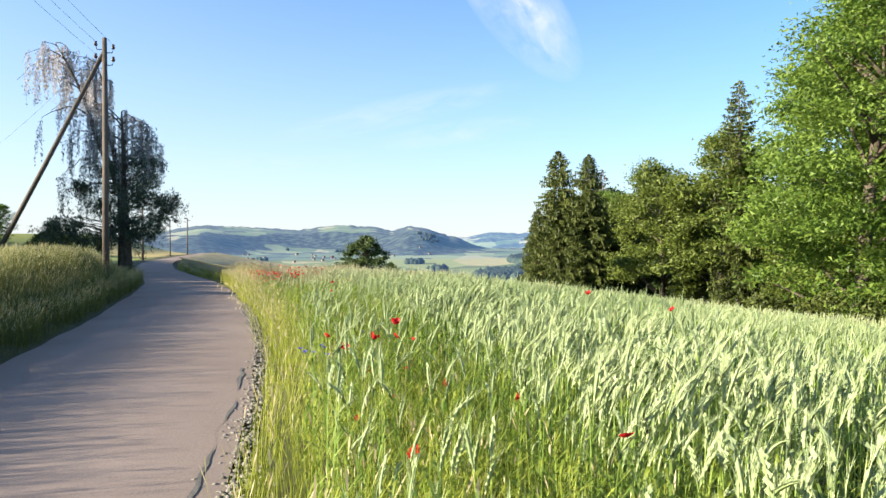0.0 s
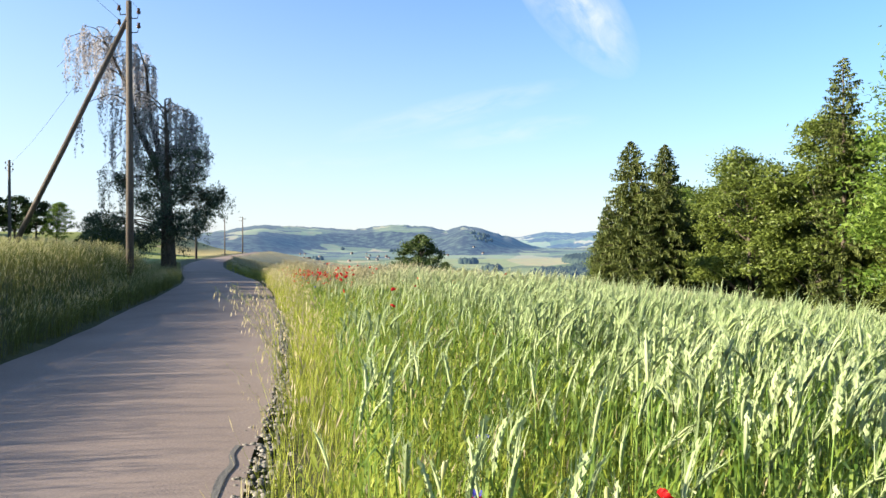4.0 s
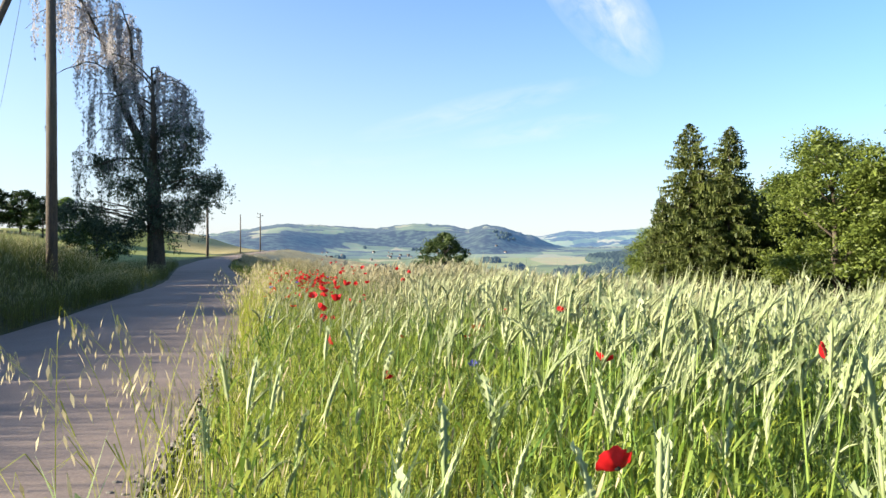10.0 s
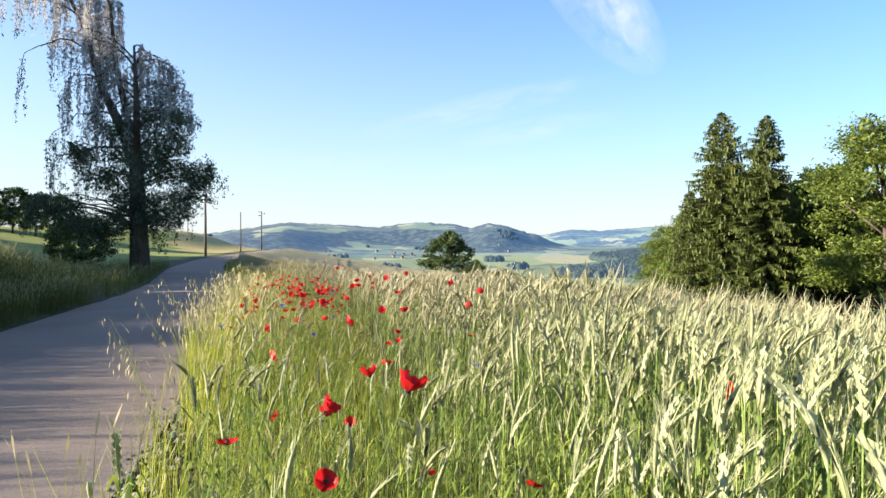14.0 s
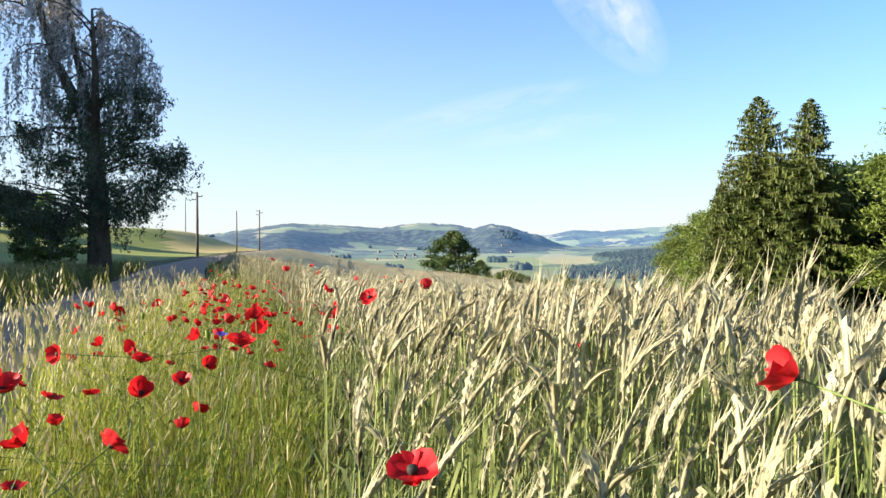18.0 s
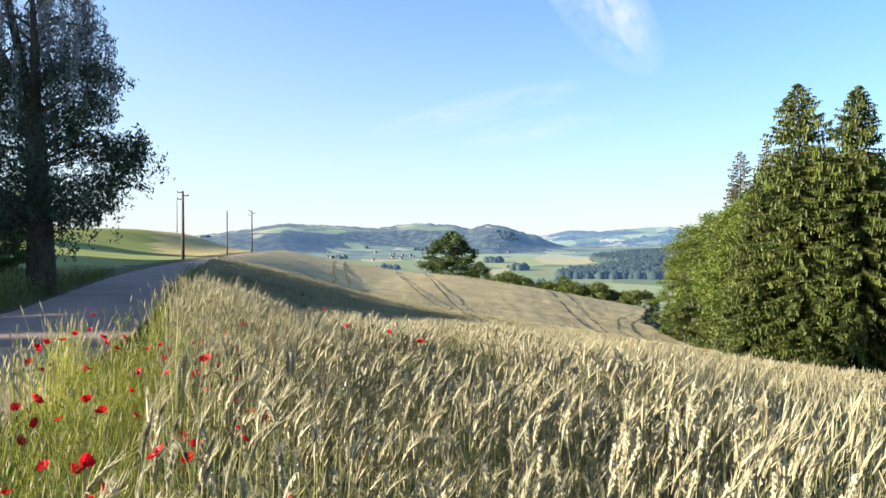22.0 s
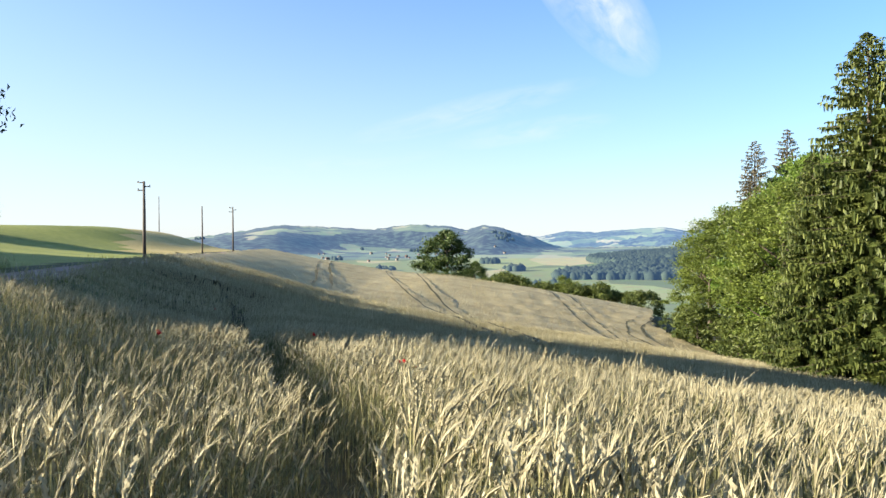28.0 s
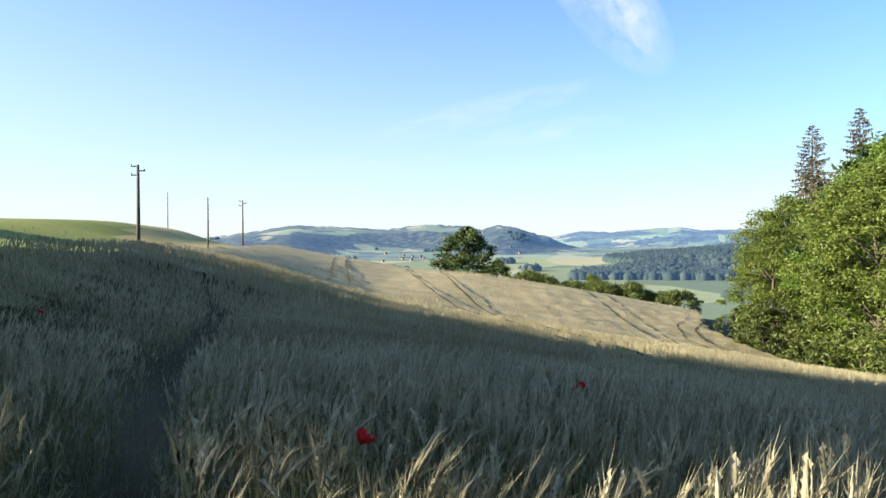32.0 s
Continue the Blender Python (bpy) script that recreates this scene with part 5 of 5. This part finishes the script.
# ---- poles and wires ----
def utility_pole(at, h, arms=2, strut=None, label="weathered wooden power pole with dark insulators", thick=0.12, turn=0, reach=0.30, straight=False):
    x, y = at
    z = float(height(x, y)) - 0.15
    t = thing("utility_pole", label, "pole", (x, y, z), "poles along the lane", rz=turn)
    s = Soup()
    add_tube(s, [(0, 0, 0), (0.01, 0, h * 0.5), (0, 0, h + 0.15)], [thick * 1.15, thick, thick * 0.78], 12)
    part("shaft", s.mesh("shaft", M_POLE, True), t)
    for k in range(3 if straight else 0):
        side, z2 = (-1, 1, -1)[k], h + 0.05 - (0, 0.38, 0.72)[k]
        b = Soup()
        add_box(b, (min(0, side * 0.62), -0.045, z2 - 0.06), (max(0, side * 0.62), 0.045, z2 + 0.03))
        arm = part("bracket", b.mesh("bracket", M_IRON), t, "straight dark crossarm")
        c = Soup()
        add_tube(c, [(side * 0.56, 0, z2 + 0.03), (side * 0.56, 0, z2 + 0.06), (side * 0.56, 0, z2 + 0.12), (side * 0.56, 0, z2 + 0.16)], [0.03, 0.055, 0.05, 0.03], 10)
        part("insulator", c.mesh("insulator", M_PORC, True), arm, "brown glazed insulator")
    for k in range(0 if straight else arms):
        zz = h - 0.12 - 0.42 * k
        for side in (-1, 1):
            b = Soup()
            z2 = zz - 0.12 * (side > 0)
            add_tube(b, [(side * 0.08, 0, z2 - 0.12), (side * (reach - 0.04), 0, z2 - 0.12), (side * reach, 0, z2 + 0.02)], [0.016 + 0.06 * (reach - 0.3)] * 2 + [0.014], 6)
            arm = part("bracket", b.mesh("bracket", M_IRON, True), t, "bent dark iron hook")
            c = Soup()
            add_tube(c, [(side * reach, 0, z2), (side * reach, 0, z2 + 0.03), (side * reach, 0, z2 + 0.08), (side * reach, 0, z2 + 0.1), (side * reach, 0, z2 + 0.16)], [0.03, 0.062, 0.055, 0.035, 0.045], 10)
            part("insulator", c.mesh("insulator", M_PORC, True), arm, "brown glazed insulator")
    if strut:
        dx, dy = strut
        b = Soup()
        zb = float(height(x + dx, y + dy)) - z - 0.3
        add_tube(b, [(dx, dy, zb), (dx * 0.5, dy * 0.5, (zb + h) / 2 - 0.2), (-0.03, 0, h - 0.35)], [0.085, 0.08, 0.07], 12)
        part("strut", b.mesh("strut", M_POLE, True), t, "slanting timber strut")
    return t


POLES = (((-11.53, 24.97), 8.3), ((-39.4, 95.8), 7.1), ((-52.2, 149.2), 7.4), ((-46.3, 123.9), 6.2), ((-90.4, 198.8), 9.8), ((-39, 59), 7.8))
utility_pole(*POLES[0], 2, (-4.45, 0.6), "weathered wooden power pole with a slanting strut", 0.1)
utility_pole(*POLES[1], 2, None, "dark wooden power pole beside the lane", 0.14, 0, 0.5, True)
utility_pole(*POLES[2], 2, reach=0.5, straight=True)
utility_pole(*POLES[3], 0, None, "bare slim wooden pole on the meadow", 0.09)
utility_pole(*POLES[4], 0, None, "bare slim wooden pole on the hilltop", 0.1)
utility_pole(*POLES[5], 2, None, "wooden power pole on the meadow slope")


def wire(a, b, side, drop, sag):
    (x0, y0), h0 = a
    (x1, y1), h1 = b
    p0 = np.array([x0 + side * 0.3, y0, float(height(x0, y0)) + h0 - drop])
    p1 = np.array([x1 + side * 0.3, y1, float(height(x1, y1)) + h1 - drop])
    s = Soup()
    k = np.linspace(0, 1, 14)[:, None]
    pts = p0 + (p1 - p0) * k
    pts[:, 2] -= sag * 4 * k[:, 0] * (1 - k[:, 0])
    add_tube(s, pts, np.full(14, 0.006), 4)
    ob = new("wire", s.mesh("wire", M_WIRE, True))
    tagged(ob, "thin sagging overhead wire between poles", "wire", "overhead wires")


utility_pole((-3.4, -14.5), 8.3, 2)
for side, drop in ((-1, 0.12), (1, 0.24), (-1, 0.54)):
    wire(POLES[0], ((-3.4, -14.5), 8.3), side, drop, 0.5)
wire(POLES[0], POLES[5], -1, 0.54, 0.5)


# ---- flowers ----
def make_poppy(seed, open_=1.0):
    rng = np.random.default_rng(seed)
    t = thing("poppy", "red poppy in flower among grass and wheat", "poppy")
    s = Soup()
    add_tube(s, [(0, 0, -0.85), (0.03, 0.01, -0.4), (0.0, 0, 0)], [0.0022, 0.002, 0.0018], 5)
    part("stem", s.mesh("stem", M_PETALSTEM, True), t)
    for k in range(4):
        az = k * 1.5708 + rng.uniform(-0.2, 0.2)
        n_r, n_a = 5, 9
        V = []
        for r in range(n_r):
            for a in range(n_a):
                f, g = r / (n_r - 1), (a / (n_a - 1) - 0.5) * 2
                rad = 0.042 * (f ** 0.8) * (1 - 0.12 * g * g) * rng.uniform(0.94, 1.06)
                ang = az + g * (1.05 if f > 0 else 0.3)
                lift = 0.004 + (0.030 if k % 2 else 0.022) * open_ * f ** 1.4 + 0.004 * math.sin(5 * g + k) * f + rng.normal(0, 0.0028) * f
                V.append((rad * math.cos(ang), rad * math.sin(ang), lift))
        F = [(r * n_a + a, r * n_a + a + 1, (r + 1) * n_a + a + 1, (r + 1) * n_a + a) for r in range(n_r - 1) for a in range(n_a - 1)]
        part("petal", mesh_of("petal", V, np.array(F), M_RED, None, True), t)
    s = Soup()
    add_tube(s, [(0, 0, 0), (0, 0, 0.008), (0, 0, 0.016), (0, 0, 0.018)], [0.004, 0.009, 0.008, 0.003], 8)
    part("seed_head", s.mesh("seed_head", M_BLACK, True), t, "dark seed capsule and stamens")
    return t


def make_cornflower(seed):
    rng = np.random.default_rng(seed)
    t = thing("cornflower", "blue cornflower among the verge grass", "cornflower")
    s = Soup()
    add_tube(s, [(0, 0, -0.7), (0.02, 0, -0.3), (0, 0, 0)], [0.002, 0.0018, 0.0016], 5)
    part("stem", s.mesh("stem", M_PETALSTEM, True), t)
    for k in range(8):
        az = k * 0.785 + rng.uniform(-0.15, 0.15)
        c, si = math.cos(az), math.sin(az)
        v, q = ribbon([(0, 0, 0.005), (c * 0.012, si * 0.012, 0.014), (c * 0.022, si * 0.022, 0.02)], [0.003, 0.006, 0.012], (-si, c, 0))
        part("petal", mesh_of("petal", v, q, M_BLUE), t)
    s = Soup()
    add_tube(s, [(0, 0, -0.006), (0, 0, 0.004), (0, 0, 0.012)], [0.004, 0.006, 0.003], 6)
    part("calyx", s.mesh("calyx", M_PETALSTEM, True), t)
    return t


def make_bud():
    t = thing("poppy_bud", "nodding green poppy bud on a hairy stem", "bud")
    s = Soup()
    add_tube(s, [(0, 0, -0.75), (0.02, 0, -0.3), (0.015, 0, 0.0), (0.03, 0, 0.025), (0.05, 0, 0.01)], [0.002, 0.002, 0.0016, 0.0016, 0.0016], 5)
    part("stem", s.mesh("stem", M_PETALSTEM, True), t)
    s = Soup()
    add_tube(s, [(0.05, 0, 0.012), (0.054, 0, 0.004), (0.057, 0, -0.008), (0.058, 0, -0.022), (0.058, 0, -0.028)], [0.002, 0.007, 0.009, 0.006, 0.001], 8)
    part("bud", s.mesh("bud", M_WEED, True), t)
    return t


poppies = [make_poppy(k, o) for k, o in ((1, 1.0), (2, 1.6), (3, 0.5))]
corn = make_cornflower(4)
rngp = np.random.default_rng(8)
# each: place in plan and height over the ground
FLOWERS_A = [(-0.9, 5.6, 0.82), (-0.32, 4.8, 1.0), (-0.28, 4.3, 0.98), (-0.25, 6.0, 0.74), (-0.75, 6.6, 0.5), (-0.55, 5.4, 0.6), (-0.3, 5.7, 0.55), (0.0, 5.0, 0.56), (-0.3, 4.2, 0.65), (0.38, 3.6, 0.77), (-0.1, 2.9, 0.68), (0.58, 2.3, 0.91), (0.25, 6.2, 0.65), (0.8, 5.9, 0.71), (0.87, 7.7, 0.73), (1.57, 5.0, 1.1), (1.25, 6.3, 1.12), (-0.5, 4.3, 0.5)]
FLOWERS_B = [(-1.2, 12.6, 0.98), (-0.63, 12.1, 0.84), (-0.7, 10.4, 0.65), (-0.4, 10.4, 0.55), (-2.0, 11.2, 0.4), (-1.58, 10.3, 0.88), (1.26, 10.9, 0.89), (-2.3, 16.6, 0.8), (-0.57, 13.0, 1.08), (-2.15, 14.9, 0.77), (-3.34, 16.0, 0.86), (-2.93, 14.45, 0.91), (-3.34, 16.0, 0.7), (-3.5, 16.9, 0.6), (-3.7, 17.3, 0.55), (-3.2, 16.7, 0.5), (-3.48, 17.5, 0.71), (-4.4, 20.3, 0.68), (-3.27, 20.2, 0.7)]
FLOWERS_C = [(-2.87, 16.7, 0.48), (-2.23, 16.8, 0.5), (-2.28, 16.0, 0.56), (-2.15, 16.0, 0.66), (-1.3, 16.9, 0.72), (-1.99, 15.2, 0.83), (-2.4, 18.0, 0.55), (-4.0, 17.6, 0.45), (-4.51, 20.9, 0.86), (-4.69, 21.4, 0.73), (-5.0, 22.6, 0.5), (-4.8, 22.3, 0.55), (-4.57, 22.2, 0.7), (-4.43, 21.6, 0.73), (-4.48, 22.8, 0.82), (-4.97, 23.5, 0.85), (-4.86, 23.3, 0.94), (-4.1, 23.2, 1.01), (-3.18, 22.9, 0.87), (-2.65, 23.0, 1.04)]
FLOWERS_E = [(-6.23, 29.43, 0.88), (-5.83, 29.37, 0.9), (-5.44, 29.11, 0.87), (-5.98, 37.58, 0.94), (-7.86, 41.23, 0.97), (-7.08, 43.64, 1.08), (-3.08, 20.02, 0.75), (-2.85, 20.45, 0.93), (-3.77, 19.44, 0.58), (-3.14, 19.91, 0.49), (-1.78, 11.78, 0.93), (-2.42, 13.49, 0.73), (-1.73, 13.86, 0.96), (-1.68, 12.86, 0.91), (-0.43, 4.47, 0.94), (-0.63, 4.66, 0.87), (-6.14, 25.78, 0.92), (-5.79, 26.12, 0.89), (-5.92, 26.2, 0.86), (-5.14, 25.18, 0.96), (-6.38, 27.16, 0.94), (-5.89, 25.8, 0.84)]
FLOWERS_D = [(-5.1, 24.8, 0.76), (-5.5, 24.9, 0.94), (-5.0, 24.0, 0.58), (-5.5, 23.7, 0.75), (-7.4, 30.1, 0.9), (-7.4, 30.5, 0.78), (-7.0, 29.8, 0.6), (-5.7, 30.9, 0.75), (-5.65, 30.6, 0.68), (-5.9, 30.0, 0.66), (-6.0, 30.6, 0.85), (-7.0, 28.8, 0.7), (-6.9, 32.0, 0.68), (-6.1, 38.1, 0.9), (-8.4, 37.7, 0.85), (-5.95, 38.3, 0.87), (-7.98, 41.8, 0.88), (-7.0, 44.2, 1.06), (-9.96, 42.7, 1.15)]


FLOWERS_F = [(-4.42, 19.61, 0.8), (-3.86, 19.41, 0.77), (-3.78, 19.55, 0.9), (-3.65, 19.07, 0.81), (-3.4, 19.72, 0.98), (-4.22, 19.82, 0.83), (-4.24, 20.31, 0.9), (-4.25, 21.09, 0.9), (-4.18, 21.25, 0.96), (-4.46, 21.75, 0.95), (-4.02, 21.49, 1.0), (-5.75, 24.77, 1.07), (-4.87, 24.23, 0.95), (-4.37, 24.67, 0.85), (-6.07, 24.57, 0.74), (-5.64, 24.02, 0.84), (-6.67, 25.97, 0.78), (-5.38, 24.83, 1.0), (-5.02, 24.63, 0.98), (-5.33, 23.85, 1.0), (-5.76, 25.93, 1.06), (-3.71, 17.73, 0.87)]
FLOWERS_F += [(-3.12, 15.78, 0.95), (-3.56, 15.99, 0.78), (-3.92, 17.29, 0.77), (-3.28, 16.2, 0.9), (-2.96, 14.59, 0.99), (-3.03, 14.66, 0.95), (-2.9, 14.63, 0.93), (-2.88, 14.4, 0.75), (-3.24, 19.08, 0.86), (-3.17, 19.06, 0.95), (-3.24, 19.25, 0.65), (-4.38, 19.1, 0.72), (-4.7, 20.25, 0.8), (-4.57, 20.21, 0.8), (-4.64, 20.66, 0.8), (-4.75, 21.24, 0.8), (-4.47, 19.55, 0.8), (-4.31, 20.58, 0.93), (-4.42, 20.94, 0.86), (-4.26, 21.06, 0.86), (-5.0, 22.6, 0.5), (-3.46, 21.84, 0.82), (-3.27, 21.56, 0.93), (-3.58, 23.02, 0.98), (-5.99, 29.04, 1.0), (-5.6, 28.86, 1.02), (-5.34, 28.7, 0.98), (-7.15, 32.64, 0.95), (-6.4, 32.7, 0.92), (-3.74, 19.25, 0.65), (-3.7, 19.2, 0.6), (-3.78, 19.18, 0.58)]
CORNFLOWERS = [(-1.09, 5.57, 0.72), (-1.05, 5.54, 0.7), (-0.95, 5.31, 0.73), (-0.97, 5.85, 0.71), (-0.92, 5.63, 0.72), (-0.88, 5.47, 0.69), (-0.73, 6.52, 0.74), (-0.74, 6.01, 0.72)]


def set_poppy(k, x, y, over, group="poppies"):
    z = float(height(x, y)) + over
    s = rngp.uniform(0.5, 0.76)
    ob = copy_thing(poppies[k % 3], pose(x, y, z, rngp.normal(0, 30), rngp.normal(0, 30), rngp.uniform(0, 360)) @ Matrix.Scale(s, 4))
    ob["group"] = group


EARLY = [f for f in FLOWERS_A + FLOWERS_B + FLOWERS_C + FLOWERS_D + FLOWERS_E if not 18 < f[1] < 29.5]
for k, (x, y, over) in enumerate(EARLY + FLOWERS_F):
    set_poppy(k, x, y, over)
for k in range(230):
    y = rngp.uniform(19.6, 29.5)
    x = float(road_x(y)) + ROAD_HALF + rngp.uniform(0.35, 2.1)
    if abs(x - path_x(y)) < (0.95 if y < 18 else 0.5):
        continue
    set_poppy(k, x, y, rngp.uniform(0.48, 0.8))
for x, y, over in CORNFLOWERS:
    copy_thing(corn, pose(x, y, float(height(x, y)) + over, rngp.normal(0, 14), rngp.normal(0, 14), 0))["group"] = "cornflowers"
for k in range(26):
    y = rngp.uniform(8, 22)
    x = float(road_x(y)) + ROAD_HALF + rngp.uniform(0.5, 2.6)
    if abs(x - path_x(y)) < 0.3:
        continue
    copy_thing(corn, pose(x, y, float(height(x, y)) + rngp.uniform(0.6, 0.8), rngp.normal(0, 14), rngp.normal(0, 14), 0))["group"] = "cornflowers"
bud = make_bud()
for k in range(60):
    y = rngp.uniform(3, 26)
    x = float(road_x(y)) + ROAD_HALF + rngp.uniform(0.5, 2.8)
    if abs(x - path_x(y)) < 0.35:
        continue
    copy_thing(bud, pose(x, y, float(height(x, y)) + rngp.uniform(0.6, 0.85), rngp.normal(0, 8), rngp.normal(0, 8), rngp.uniform(0, 360)))["group"] = "poppy buds"
for o in (*poppies, corn, bud):
    clear(o)


# ---- far woods and village ----
def far_crown(rng):
    T = Template()
    a = np.linspace(0, 6.283, 5, endpoint=False)
    V = [(r * math.cos(q) * rng.uniform(0.8, 1.2), r * math.sin(q) * rng.uniform(0.8, 1.2), z) for z, r in ((0.0, 0.5), (0.55, 0.5)) for q in a] + [(0, 0, 1.0)]
    T.add(V, [(k, (k + 1) % 5, 5 + (k + 1) % 5, 5 + k) for k in range(5)], 0)
    T.f.append((np.array([(5 + k, 5 + (k + 1) % 5, 10) for k in range(5)]), 0))
    return T.done()


def far_wood(name, n, d0, d1, b0, b1, keep, seed, mat, size):
    rng = np.random.default_rng(seed)
    d, b = np.sqrt(rng.uniform(d0 ** 2, d1 ** 2, n)), np.radians(rng.uniform(b0, b1, n))
    x, y = d * np.sin(b), d * np.cos(b)
    k = keep(x, y, d, np.degrees(b))
    x, y = x[k], y[k]
    m = len(x)
    at = np.stack([x, y, height(x, y) - 1.5], -1)
    h = rng.uniform(*size, m)
    scatter(name, far_crown(rng), at, rng.uniform(0, 6.28, m), np.stack([h, h * rng.uniform(0.7, 1.1, m)], -1), np.zeros((m, 2)), [mat], "dark woods on the far slopes", "woods")


def slope(x, y):
    return np.hypot(height(x + 15, y) - height(x - 15, y), height(x, y + 15) - height(x, y - 15)) / 30


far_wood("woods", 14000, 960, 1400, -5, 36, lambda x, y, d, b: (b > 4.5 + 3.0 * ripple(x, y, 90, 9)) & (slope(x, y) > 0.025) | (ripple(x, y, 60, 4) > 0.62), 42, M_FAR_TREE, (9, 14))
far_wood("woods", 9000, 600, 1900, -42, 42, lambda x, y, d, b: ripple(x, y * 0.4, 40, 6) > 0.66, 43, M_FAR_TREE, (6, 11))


def make_house(label):
    t = thing("house", label, "house")
    s = Soup()
    add_box(s, (-5, -4, -1), (5, 4, 5))
    part("wall", s.mesh("wall", M_WALL), t)
    v = [(-5.6, -4.8, 4.8), (5.6, -4.8, 4.8), (5.6, 4.8, 4.8), (-5.6, 4.8, 4.8), (-5.6, 0, 8.6), (5.6, 0, 8.6)]
    s = Soup()
    s.add(v, [(0, 1, 5, 4), (2, 3, 4, 5), (3, 2, 1, 0)])
    s.f[3].append(np.array([(1, 2, 5), (3, 0, 4)]))
    part("roof", s.mesh("roof", M_ROOF), t)
    return t


house = make_house("small pale house with a brown tiled roof in the valley")
rngv = np.random.default_rng(51)
for bearing, dist, n, wide in ((-13, 1560, 8, 130), (-9.5, 1500, 12, 110), (-4.5, 1640, 6, 90), (8.6, 990, 4, 22)):
    for k in range(n):
        b = radians(bearing)
        x = dist * math.sin(b) + rngv.normal(0, wide * 0.6)
        y = dist * math.cos(b) + rngv.normal(0, wide * 0.5)
        copy_thing(house, pose(x, y, float(height(x, y)), 0, 0, rngv.uniform(0, 180)) @ Matrix.Scale(rngv.uniform(0.35, 0.6), 4))["group"] = "houses of the village"
clear(house)
